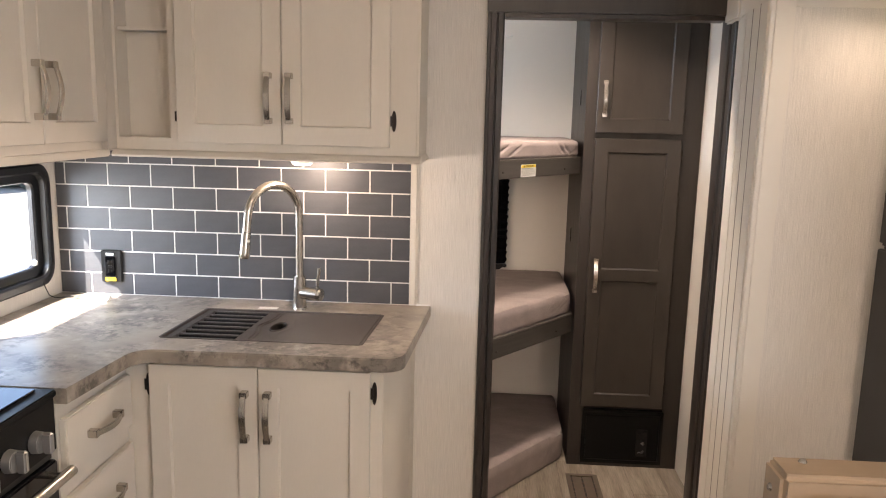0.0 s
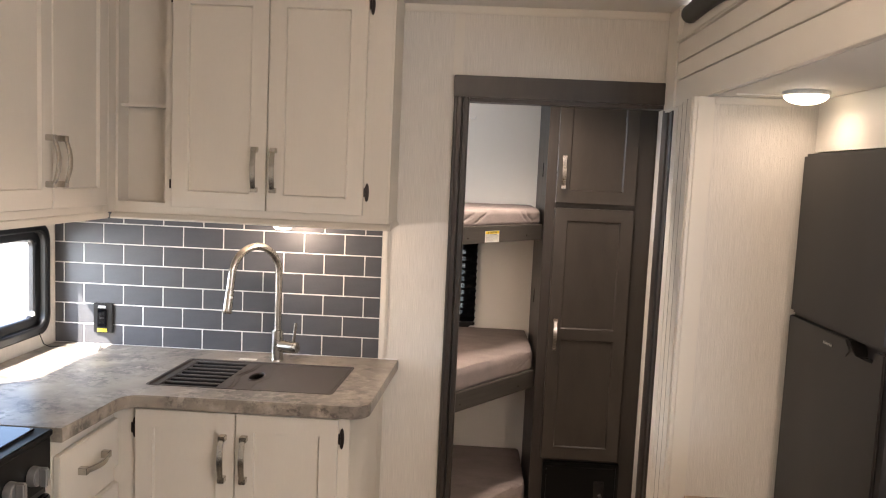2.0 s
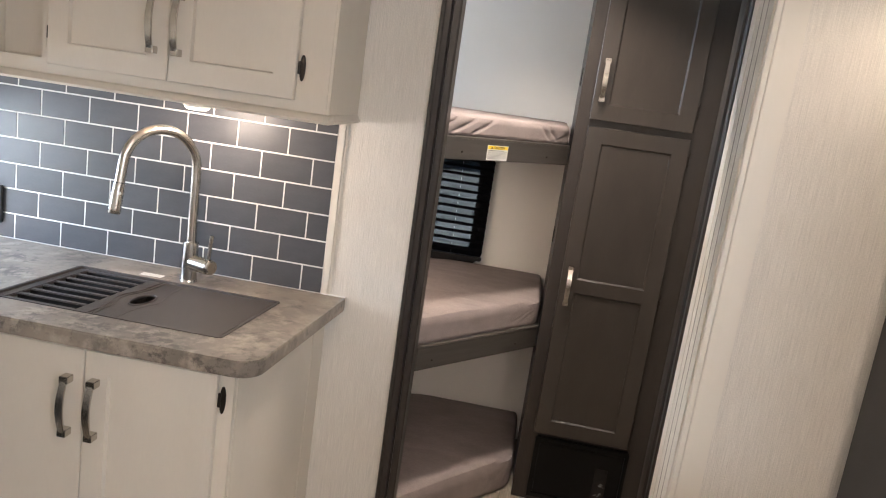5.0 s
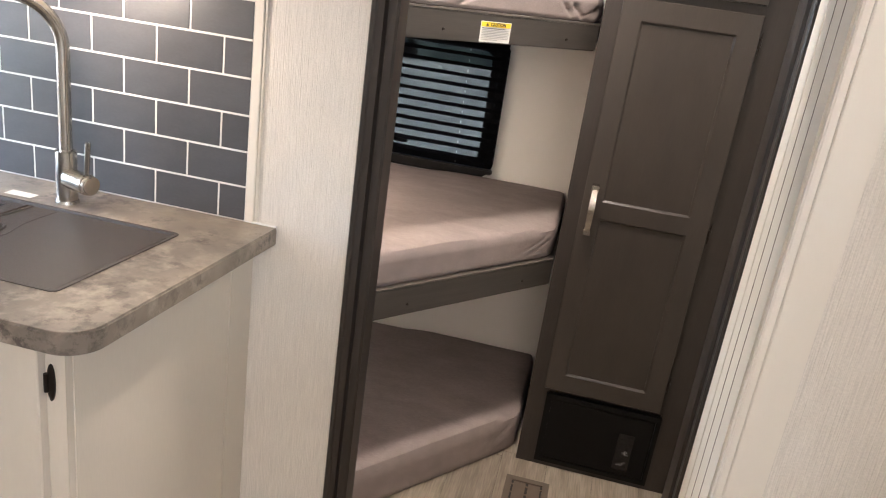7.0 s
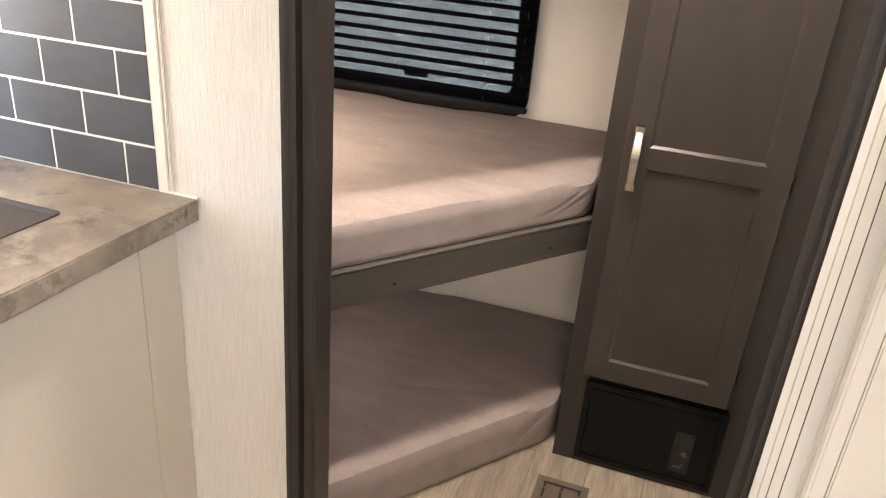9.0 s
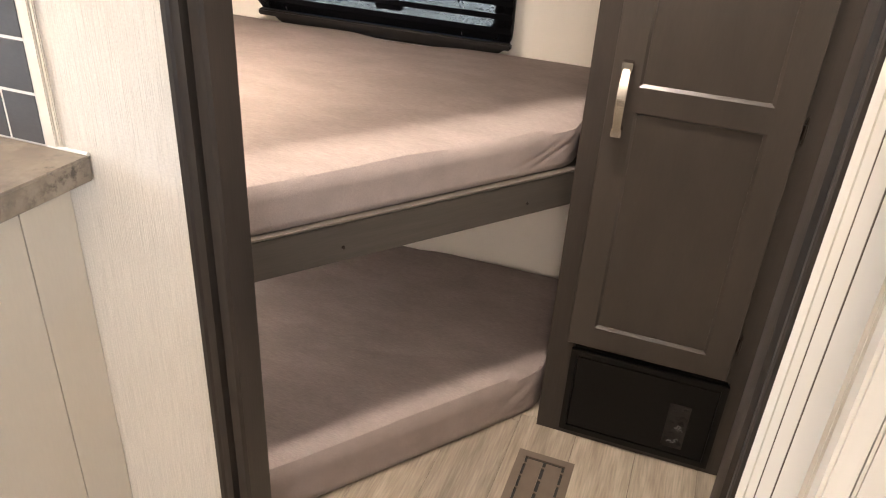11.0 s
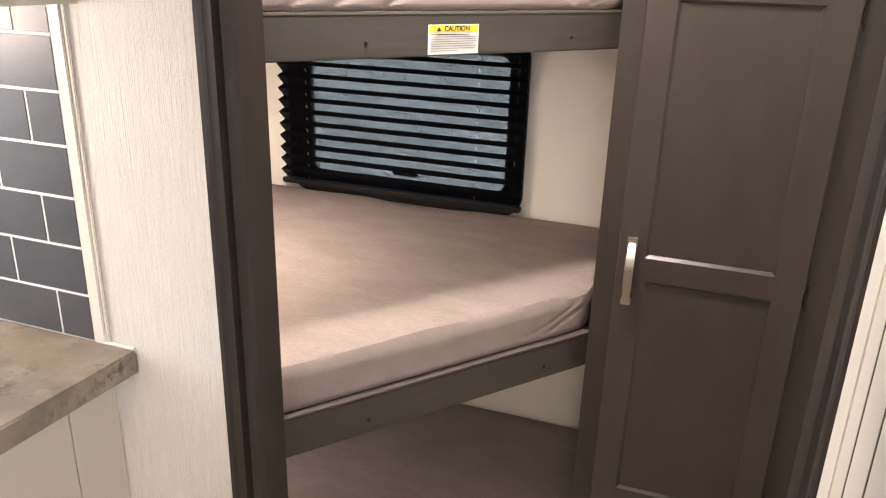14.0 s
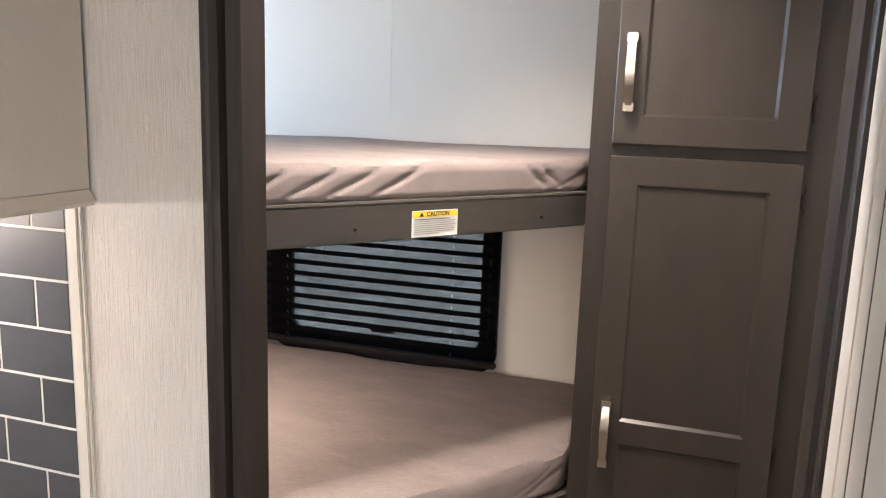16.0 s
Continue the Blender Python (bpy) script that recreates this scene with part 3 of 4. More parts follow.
def framed_window(name, axis, a, u0, u1, v0, v1, out, label, mid=None):
    """A black rounded window frame in an opening; out is the way to the outside."""
    w = thing(name, (a, (u0 + u1) / 2, v0) if axis == "x" else ((u0 + u1) / 2, a, v0), label, "window", kind=S)

    def ring(grow, d):
        pts = rounded_rect(u0 - grow, u1 + grow, v0 - grow, v1 + grow, 0.055 + grow * 0.6)
        return [((a + out * d, u, v) if axis == "x" else (u, a + out * d, v)) for u, v in pts]
    prof = ((0.020, -0.0005), (0.020, -0.010), (0.014, -0.014), (-0.006, -0.014), (-0.012, -0.008), (-0.014, 0.010), (-0.040, 0.014), (-0.044, 0.020), (-0.044, 0.036), (0.0, 0.036), (0.0, 0.0))
    bm = loft([*[ring(g, d) for g, d in prof], ring(*prof[0])])
    bmesh.ops.remove_doubles(bm, verts=bm.verts, dist=1e-6)
    part("window_frame", bm, BLACK_PLASTIC, w)
    pts = ring(-0.040, 0.024)
    gl = bmesh.new()
    gl.faces.new([gl.verts.new(p) for p in pts])
    pane = part("pane", gl, GLASS, w)
    pane.visible_shadow = False
    return w


kw = framed_window("window_kitchen", "x", LEFT, *KIT_WIN, -1, "black framed window beside the worktop")
part("latch", box(LEFT + 0.008, LEFT + 0.020, 2.425, 2.440, 1.045, 1.062, 0.003), WHITE_PLASTIC, kw, "small white latch tab")
framed_window("window_bunk_side", "x", LEFT, *BUNK_WIN, -1, "black framed window at the top bunk")
framed_window("window_added", "x", RIGHT, *ADDED_WIN, 1, "black framed window above the dinette")
rw = framed_window("window_rear", "y", REAR, *REAR_WIN, 1, "black framed rear window behind a blind")
part("latch", box(-0.385, -0.305, REAR + 0.004, REAR + 0.020, 0.880, 0.903, 0.003), BLACK_PLASTIC, rw, "black sliding-pane latch")
solid("shade_cassette", box(LEFT + 0.001, LEFT + 0.035, 1.70, 2.594, 1.388, 1.408, 0.003), BLACK_PLASTIC, (LEFT, 2.1, 1.388), "black window shade cassette", "window shade")

# pleated blind over the rear window
bl = thing("pleated_blind", (-0.36, REAR - 0.03, 0.82), "black pleated blind lowered over the rear window", "blind")
PLEATS = 13
z0, z1 = 0.842, 1.318
step = (z1 - z0) / PLEATS
sheet, folds = [], []
for k in range(PLEATS):
    za, zb, zc = z0 + step * k, z0 + step * (k + 0.72), z0 + step * (k + 1)
    front, back = REAR - 0.040, REAR - 0.020
    sheet.append([[(-0.744, back, za), (0.028, back, za)], [(-0.753, front, zb), (0.037, front, zb)]])
    folds.append([[(-0.753, front, zb), (0.037, front, zb)], [(-0.744, back, zc), (0.028, back, zc)]])
for name, quads, m in (("pleat_face", sheet, BLIND), ("pleat_fold", folds, BLIND_FOLD)):
    for q in quads:
        part(name, loft(q, False), m, bl)
part("bottom_rail", box(-0.752, 0.036, REAR - 0.040, REAR - 0.016, 0.824, 0.842, 0.004), BLACK_PLASTIC, bl)
part("head_rail", box(-0.752, 0.036, REAR - 0.040, REAR - 0.002, 1.318, 1.338, 0.003), BLACK_PLASTIC, bl)
# short pale cord pieces double as the daylight dots at the cord holes
for x in (-0.105, -0.655):
    for k in range(PLEATS):
        za = z0 + step * (k + 0.18)
        part("cord", tube([(x, REAR - 0.033, za), (x, REAR - 0.040, za + step * 0.26)], 0.0009, 6), STEEL_KNOB, bl, "pale piece of lift cord, standing in for daylight at its hole")

# ---- kitchen: base cabinets ----
FACE_Y, FACE_X = 2.005, -1.078
PAINT = CABINET


def T(x, y, z):
    return Matrix.Translation((x, y, z))


def R90(x, y, z):
    return pose(x, y, z, 0, 0, 90)


sc = thing("sink_cabinet", (-0.7, 2.3, 0), "warm white shaker sink base cabinet", "cabinet")
part("carcass", slab_with_holes("y", FACE_Y + 0.020, FACE_Y + 0.038, -1.108, -0.354, 0.09, 0.8735, ((-1.01, -0.41, 0.13, 0.83),)), PAINT, sc)
for y0, y1, d in ((FACE_Y + 0.0385, 2.512, 0.0), (2.5140, 2.604, 0.0007)):
    xa, xb = -0.354 + 0.0625 * (y0 - 2.02) + d, -0.354 + 0.0625 * (y1 - 2.02) + d
    part("side_panel", loft([[(xa - 0.014, y0, z), (xa, y0, z), (xb, y1, z), (xb - 0.014, y1, z)] for z in (0.0, 0.8735)], True, True, True), CABINET_SIDE, sc)
part("back", box(-1.10, -0.345, 2.575, 2.595, 0.0, 0.87, 0), PAINT, sc)
part("toe_kick", box(-1.10, -0.36, FACE_Y + 0.08, FACE_Y + 0.095, 0.0, 0.089, 0), PAINT, sc)
for x0, x1, hx in ((-1.023, -0.7095, -0.743), (-0.7065, -0.388, -0.677)):
    d = shaker_door(sc, T(x0, FACE_Y, 0.20), x1 - x0, 0.664, PAINT, PAINT, 0.056, c=0.0095, e=0.0035)
    pull(d, T(hx, FACE_Y, 0.649), 0.150)
for x, f in ((-0.383, 1), (-1.036, 1)):
    for z in (0.765, 0.26):
        hinge(sc, T(x, FACE_Y + 0.018, z), 0.068)

dr = thing("drawer_cabinet", (-1.3, 1.9, 0), "warm white drawer base cabinet beside the range", "cabinet")
part("carcass", slab_with_holes("x", FACE_X - 0.038, FACE_X - 0.020, 1.665, FACE_Y + 0.038, 0.09, 0.8735, ((1.70, 1.98, 0.14, 0.58), (1.70, 1.98, 0.70, 0.80))), PAINT, dr)
part("end_panel", box(-1.60, FACE_X - 0.039, 1.665, 1.68, 0.0, 0.8735, 0), PAINT, dr)
for z0, z1 in ((0.676, 0.830), (0.450, 0.624), (0.20, 0.40)):
    dw = part("drawer_front", box(FACE_X - 0.019, FACE_X, 1.672, 2.014, z0, z1, 0.003), PAINT, dr)
    zc = (z0 + z1) / 2
    pull(dw, T(FACE_X, 1.765, zc) @ Matrix.Rotation(radians(90), 4, "Z") @ Matrix.Rotation(radians(90), 4, "Y"), 0.150)

# worktop with a cut-out for the sink
outer = [(-1.606, 2.600), (-1.606, 1.662), (-1.066, 1.662)]
for k in range(9):
    a = radians(180 - 90 * k / 8)
    outer.append((-1.048 + 0.06 + 0.06 * math.cos(a), 1.985 - 0.06 + 0.06 * math.sin(a)))
for k in range(9):
    a = radians(-90 + 90 * k / 8)
    outer.append((-0.293 - 0.058 + 0.058 * math.cos(a), 1.985 + 0.058 + 0.058 * math.sin(a)))
outer.append((-0.264, 2.600))


def lean(bm):
    """The sink lies a little askew in the worktop."""
    for v in bm.verts:
        v.co.x += 0.052 * (v.co.y - 2.278)
    return bm


SX0, SX1, SY0, SY1 = -1.020, -0.419, 2.100, 2.448
hole = rounded_rect(SX0 + 0.004, SX1 - 0.004, SY0 + 0.004, SY1 - 0.004, 0.008, 4)
bm = bmesh.new()
edges = []
for loop in (outer, hole):
    vs = [bm.verts.new((x + (0.052 * (y - 2.278) if loop is hole else 0), y, 0.914)) for x, y in loop]
    edges += [bm.edges.new((vs[k], vs[(k + 1) % len(vs)])) for k in range(len(vs))]
bmesh.ops.triangle_fill(bm, use_beauty=True, edges=edges)
ext = bmesh.ops.extrude_face_region(bm, geom=list(bm.faces))
bmesh.ops.translate(bm, vec=(0, 0, -0.040), verts=[v for v in ext["geom"] if isinstance(v, bmesh.types.BMVert)])
ct = solid("worktop", bm, LAMINATE, (-0.9, 2.2, 0.874), "grey-brown stone-print laminate L-shaped worktop", "worktop")
bv = ct.modifiers.new("edge_rounding", "BEVEL")
bv.width, bv.segments, bv.limit_method, bv.angle_limit = 0.003, 2, "ANGLE", radians(50)
strip = [Vector(p) for p in outer[2:]]
rings = []
for k, p in enumerate(strip):
    d = (strip[min(k + 1, len(strip) - 1)] - strip[max(k - 1, 0)]).normalized()
    n = Vector((d.y, -d.x))
    rings.append([(p.x + n.x * o, p.y + n.y * o, z) for o, z in ((-0.0005, 0.8765), (0.0012, 0.8770), (0.0012, 0.9095), (-0.0005, 0.9105))])
part("edge_band", loft(rings, True, True, True), LAMINATE, ct)

# sink with draining ribs, cover and oval opening
sk = thing("sink", (-0.71, 2.28, 0.86), "dark composite inset sink with ribbed drainer and cover", "sink")


def flat_ring(grow, z, r=0.010):
    return [(x, y, z) for x, y in rounded_rect(SX0 - grow, SX1 + grow, SY0 - grow, SY1 + grow, max(0.002, r + grow), 4)]


prof = ((0.0035, 0.9145), (0.0030, 0.9160), (-0.001, 0.9165), (-0.0045, 0.9160), (-0.0075, 0.9085), (-0.0075, 0.880), (0.0, 0.880), (0.0, 0.9135))
bm = loft([*[flat_ring(g, z) for g, z in prof], flat_ring(*prof[0])])
bmesh.ops.remove_doubles(bm, verts=bm.verts, dist=1e-6)
part("rim", lean(bm), SINK, sk)
part("drainer", lean(box(SX0 + 0.0085, -0.801, SY0 + 0.0085, SY1 - 0.0085, 0.880, 0.8930, 0.001)), RECESS_SHADE, sk)
part("drainer_end", lean(box(SX0 + 0.0080, SX0 + 0.034, SY0 + 0.0085, SY1 - 0.0085, 0.9022, 0.9115, 0.002)), SINK, sk)
for k in range(8):
    y = SY0 + 0.0085 + k * 0.0448
    rib = part("rib", lean(box(SX0 + 0.0345, -0.8012, y, y + 0.0150, 0.9076, 0.9118, 0.0018, 3)), SINK, sk)
    # black block added under the rib so the grooves stay dark
    part("rib_web", lean(box(SX0 + 0.0345, -0.8015, y + 0.003, y + 0.0120, 0.8932, 0.9075, 0)), RECESS_SHADE, rib)
# the bridge with its oval mouth
oval = [(-0.716 + 0.022 * math.cos(k * math.tau / 28), 2.266 + 0.047 * math.sin(k * math.tau / 28)) for k in range(28)]
bm = bmesh.new()
edges = []
for loop in ([(-0.8010, SY0 + 0.0085), (-0.682, SY0 + 0.0085), (-0.682, SY1 - 0.0085), (-0.8010, SY1 - 0.0085)], oval):
    vs = [bm.verts.new((x, y, 0.9115)) for x, y in loop]
    edges += [bm.edges.new((vs[k], vs[(k + 1) % len(vs)])) for k in range(len(vs))]
bmesh.ops.triangle_fill(bm, use_beauty=True, edges=edges)
ext = bmesh.ops.extrude_face_region(bm, geom=list(bm.faces))
bmesh.ops.translate(bm, vec=(0, 0, -0.02), verts=[v for v in ext["geom"] if isinstance(v, bmesh.types.BMVert)])
part("bridge", lean(bm), SINK, sk)
bm = loft([[(-0.716 + (x + 0.716) * s, 2.266 + (y - 2.266) * s, z) for x, y in oval] for s, z in ((1.16, 0.9120), (1.12, 0.9150), (1.02, 0.9150), (0.98, 0.9110))])
part("mouth_ring", lean(bm), SINK, sk)
for sgn, x0 in ((-1, -0.752), (1, -0.690), (-1, -0.764)):
    ridge = [(x0 + sgn * 0.020 * math.exp(-((SY0 + 0.012 + k * 0.0135 - 2.266) / 0.052) ** 2), SY0 + 0.012 + k * 0.0135, 0.9120) for k in range(25)]
    part("ridge", lean(tube(ridge, 0.0022, 8)), SINK, sk)
part("drain_cup", lean(loft([[(x, y, z) for x, y in oval] for z in (0.9085, 0.862)], True, False, True)), RECESS_SHADE, sk)
part("cover", lean(box(-0.690, SX1 - 0.0085, SY0 + 0.0085, SY1 - 0.0085, 0.9085, 0.9132, 0.0015)), SINK, sk, "flat dark basin cover")

# faucet
fa = thing("faucet", (-0.706, 2.495, 0.914), "brushed nickel gooseneck pull-down kitchen faucet", "faucet")
FX, FY = -0.706, 2.495
tip = Vector((-0.838, 2.312, 1.118))
way = Vector((tip.x - FX, tip.y - FY, 0)).normalized()
span = Vector((tip.x - FX, tip.y - FY, 0)).length
part("base_flange", cyl((FX, FY, 0.9142), (FX, FY, 0.921), 0.0255, 0.024, 32, 0.001), NICKEL, fa)
part("body", cyl((FX, FY, 0.9212), (FX, FY, 1.030), 0.0225, 0.0220, 32, 0.0015), NICKEL, fa)
pts = [(FX, FY, 1.030 + 0.02 * k) for k in range(11)]
rad = 0.1045
zc = 1.241
for k in range(1, 25):
    a = radians(172) * k / 24
    pts.append(Vector((FX, FY, zc)) + way * rad * (1 - math.cos(a)) + Vector((0, 0, rad * math.sin(a))))
end = Vector(pts[-1])
drop = (tip - end).normalized()
neck_end = end + drop * 0.055
pts.append(neck_end)
part("neck", tube(pts, 0.0135, 20), NICKEL, fa)
n1, n2 = neck_end + drop * 0.002, tip
rr = [0.0143, 0.0150, 0.0156, 0.0166, 0.0168, 0.0155]
sp = part("spray_head", tube([n1.lerp(n2, s) for s in (0, 0.05, 0.35, 0.8, 0.97, 1.0)], 0.016, 20, rr), NICKEL, fa)
part("button", cyl(n1.lerp(n2, 0.3) + Vector((0.012, -0.012, 0)), n1.lerp(n2, 0.3) + Vector((0.014, -0.014, 0)), 0.004, seg=10), WHITE_PLASTIC, sp)
side = Vector((0.94, -0.34, 0))
base = Vector((FX, FY, 0.972))
va2 = part("valve", cyl(base + side * 0.012, base + side * 0.078, 0.0225, 0.0225, 28, 0.002), NICKEL, fa)
part("valve_cap", cyl(base + side * 0.0785, base + side * 0.088, 0.0218, 0.0200, 28, 0.002), NICKEL, va2)
root = base + side * 0.070
part("lever", cyl(root + Vector((0, 0, 0.018)), root + side * 0.008 + Vector((0, 0, 0.092)), 0.0055, 0.0065, 16, 0.001), NICKEL, va2)

solid("paper_sticker", box(-0.845, -0.780, 2.472, 2.500, 0.9142, 0.9147, 0), LABEL_WHITE, (-0.81, 2.485, 0.914), "small white paper sticker on the worktop", "sticker")
solid("plastic_clip", box(-1.485, -1.385, 2.512, 2.532, 0.9143, 0.928, 0.004), WHITE_PLASTIC, (-1.43, 2.52, 0.914), "small white plastic clip lying on the worktop", "clip")
solid("plastic_clip", box(-1.415, -1.378, 2.488, 2.514, 0.9143, 0.922, 0.003), WHITE_PLASTIC, (-1.39, 2.50, 0.914), "small white plastic clip lying on the worktop", "clip")
cab = [(LEFT + 0.012, 2.470, 0.985), (LEFT + 0.016, 2.478, 0.960), (LEFT + 0.022, 2.488, 0.930), (LEFT + 0.034, 2.503, 0.918), (LEFT + 0.060, 2.522, 0.9165), (LEFT + 0.085, 2.530, 0.9165)]
solid("cable", tube(cab, 0.0018, 8), BLACK_PLASTIC, (LEFT, 2.5, 0.914), "thin black cable hanging from the window", "cable")

# outlet
ol = thing("power_outlet", (-1.413, 2.59, 0.964), "black duplex power outlet on the backsplash", "outlet")
part("plate", box(-1.449, -1.374, 2.588, 2.5992, 0.961, 1.078, 0.003, 3), BLACK_PLASTIC, ol)
part("insert", box(-1.430, -1.396, 2.581, 2.586, 0.985, 1.055, 0.0015), BLACK_GLASS, ol)
for z in (1.003, 1.037):
    for dx in (-0.006, 0.006):
        part("slot", box(-1.413 + dx - 0.0012, -1.413 + dx + 0.0012, 2.5802, 2.5812, z - 0.005, z + 0.005, 0), RECESS_SHADE, ol)
part("test_button", box(-1.421, -1.405, 2.5795, 2.5815, 1.0165, 1.0235, 0.0005), BLACK_PLASTIC, ol)
part("sticker", box(-1.432, -1.394, 2.5838, 2.5848, 0.966, 0.979, 0), LABEL_YELLOW, ol, "yellow sticker")
part("sticker_white", box(-1.428, -1.400, 2.5838, 2.5848, 1.059, 1.068, 0), LABEL_WHITE, ol, "white sticker")

# ---- kitchen: upper cabinets ----
UY, UX = 2.296, -1.235
uc = thing("upper_cabinet", (-0.75, 2.45, 1.44), "warm white shaker wall cabinet with an open corner cubby", "cabinet")
part("face_frame", slab_with_holes("y", UY + 0.020, UY + 0.038, UX, -0.298, 1.453, CEIL, ((-1.226, -1.062, 1.490, 2.20), (-1.00, -0.41, 1.51, 2.16))), PAINT, uc)
part("side_panel", box(-0.2975, -0.290, UY + 0.020, 2.598, 1.453, CEIL - 0.001, 0.001), CABINET_SIDE, uc)
part("bottom", box(UX, -0.298, UY + 0.0385, 2.595, 1.4535, 1.468, 0), PAINT, uc)
part("light_rail", loft([[(x, UY + y, z) for y, z in ((0.040, 1.4525), (0.040, 1.430), (0.000, 1.430), (-0.004, 1.436), (0.004, 1.446), (0.016, 1.4525))] for x in (UX - 0.0075, -0.283)], True, True, True), PAINT, uc)
part("light_rail_end", loft([[(-0.290 + x, y, z) for x, z in ((-0.03, 1.4525), (-0.03, 1.430), (0.007, 1.430), (0.010, 1.436), (0.004, 1.446), (0.0, 1.4525))] for y in (UY + 0.041, 2.597)], True, True, True), PAINT, uc)
part("cubby_back", box(-1.232, -1.058, UY + 0.100, UY + 0.110, 1.47, 2.22, 0), PAINT, uc)
part("cubby_side", box(-1.0615, -1.052, UY + 0.0385, UY + 0.0995, 1.47, 2.22, 0), PAINT, uc)
part("cubby_side", box(-1.238, -1.2265, UY + 0.0385, UY + 0.0995, 1.47, 2.22, 0), PAINT, uc)
part("cubby_shelf", box(-1.226, -1.062, UY + 0.0385, UY + 0.0995, 1.814, 1.824, 0.001), PAINT, uc)
part("cubby_floor", box(-1.226, -1.062, UY + 0.0385, UY + 0.0995, 1.4685, 1.489, 0.0), PAINT, uc)
part("corner_filler", box(-1.275, UX - 0.0005, 2.2630, UY + 0.0375, 1.453, CEIL - 0.001, 0.001), PAINT, uc)
for x0, x1, hx in ((-1.034, -0.7095, -0.746), (-0.7065, -0.379, -0.682)):
    d = shaker_door(uc, T(x0, UY, 1.478), x1 - x0, 0.735, PAINT, PAINT, 0.056, c=0.0095, e=0.0035)
    pull(d, T(hx, UY, 1.541), 0.152)
for x in (-0.373, -1.040):
    for z in (1.525, 2.145):
        hinge(uc, T(x, UY + 0.018, z), 0.064)
lp = thing("under_cabinet_lamp", (-0.672, 2.40, 1.412), "round under-cabinet puck lamp, lit", "lamp")
part("body", cyl((-0.672, 2.40, 1.4530), (-0.672, 2.40, 1.4185), 0.036, 0.036, 28, 0.003), WHITE_PLASTIC, lp)
part("lens", cyl((-0.672, 2.40, 1.4183), (-0.672, 2.40, 1.412), 0.033, 0.024, 28), LAMP_GLOW, lp, "glowing lens")

lc = thing("upper_cabinet", (-1.42, 1.9, 1.44), "warm white shaker wall cabinet above the window", "cabinet")
part("face_frame", slab_with_holes("x", UX - 0.038, UX - 0.020, 0.9, UY + 0.018, 1.453, CEIL, ((1.0, 1.56, 1.51, 2.16), (1.62, 2.23, 1.51, 2.16))), PAINT, lc)
part("bottom", box(LEFT + 0.001, UX - 0.0385, 0.9, 2.597, 1.4535, 1.468, 0), PAINT, lc)
part("light_rail", box(UX - 0.060, UX - 0.008, 0.9, UY - 0.006, 1.430, 1.4525, 0.004), PAINT, lc)
for y0, y1, hy in ((1.927, 2.262, 1.957), (1.590, 1.924, 1.894), (1.24, 1.575, 1.27)):
    d = shaker_door(lc, R90(UX, y0, 1.478), y1 - y0, 0.735, PAINT, PAINT, 0.056, c=0.0095, e=0.0035)
    pull(d, R90(UX, hy, 1.541), 0.152)

# ---- range ----
st = thing("range", (-1.3, 1.35, 0), "black gas range with glass cover and grey knobs", "stove")
part("body", box(LEFT + 0.004, -1.115, 1.06, 1.652, 0.06, 0.898, 0.002), BLACK_PANEL, st)
part("glass_top", box(LEFT + 0.030, -1.120, 1.08, 1.630, 0.9165, 0.9225, 0.002), BLACK_GLASS, st, "black glass cooktop cover")
part("top_frame", box(LEFT + 0.004, -1.084, 1.06, 1.652, 0.8985, 0.916, 0.003), BLACK_PANEL, st)
part("control_panel", box(-1.1145, -1.090, 1.06, 1.650, 0.765, 0.898, 0.003), BLACK_PANEL, st)
part("vent_gap", box(-1.1145, -1.100, 1.07, 1.642, 0.745, 0.764, 0.001), BLACK_PLASTIC, st)
od = part("oven_door", box(-1.1145, -1.088, 1.065, 1.646, 0.28, 0.742, 0.004), BLACK_GLASS, st)
part("oven_handle", tube([(-1.045, 1.07 + 0.06 * k, 0.722) for k in range(10)] + [(-1.045, 1.632, 0.722)], 0.0135, 16), NICKEL, od, "satin metal bar handle")
for y in (1.11, 1.600):
    part("handle_foot", cyl((-1.088, y, 0.722), (-1.045, y, 0.722), 0.009, seg=14), NICKEL, od)
for y in (1.560, 1.462, 1.364, 1.266, 1.168):
    kb = part("knob", cyl((-1.0895, y, 0.822), (-1.068, y, 0.822), 0.026, 0.024, 28, 0.002), STEEL_KNOB, st)
    part("grip", box(-1.0675, -1.044, y - 0.008, y + 0.008, 0.797, 0.847, 0.004, 3), STEEL_KNOB, kb)

# ---- slide-out side ----
fr = thing("refrigerator", (1.4, 1.83, 0), "dark graphite two-door refrigerator", "refrigerator")
FXR = 0.965
part("body", box(FXR + 0.045, 1.70, 1.520, 2.050, 0.02, 1.732, 0.004), FRIDGE_STEEL, fr)
part("freezer_door", box(FXR, FXR + 0.043, 1.515, 2.050, 1.267, 1.738, 0.008, 4), FRIDGE_STEEL, fr)
prof = [(1.515, 0.06), (2.050, 0.06), (2.050, 1.257), (1.690, 1.257), (1.645, 1.220), (1.560, 1.220), (1.556, 1.257), (1.515, 1.257)]
bm = loft([[(x, y, z) for y, z in prof] for x in (FXR, FXR + 0.043)], True, True, True)
bmesh.ops.bevel(bm, geom=list(bm.edges), offset=0.004, segments=2, affect="EDGES", clamp_overlap=True)
fd = part("fridge_door", bm, FRIDGE_STEEL, fr)
part("grip_recess", box(FXR + 0.030, FXR + 0.0425, 1.5615, 1.644, 1.2205, 1.262, 0.001), BLACK_PLASTIC, fr, "black recessed grip")
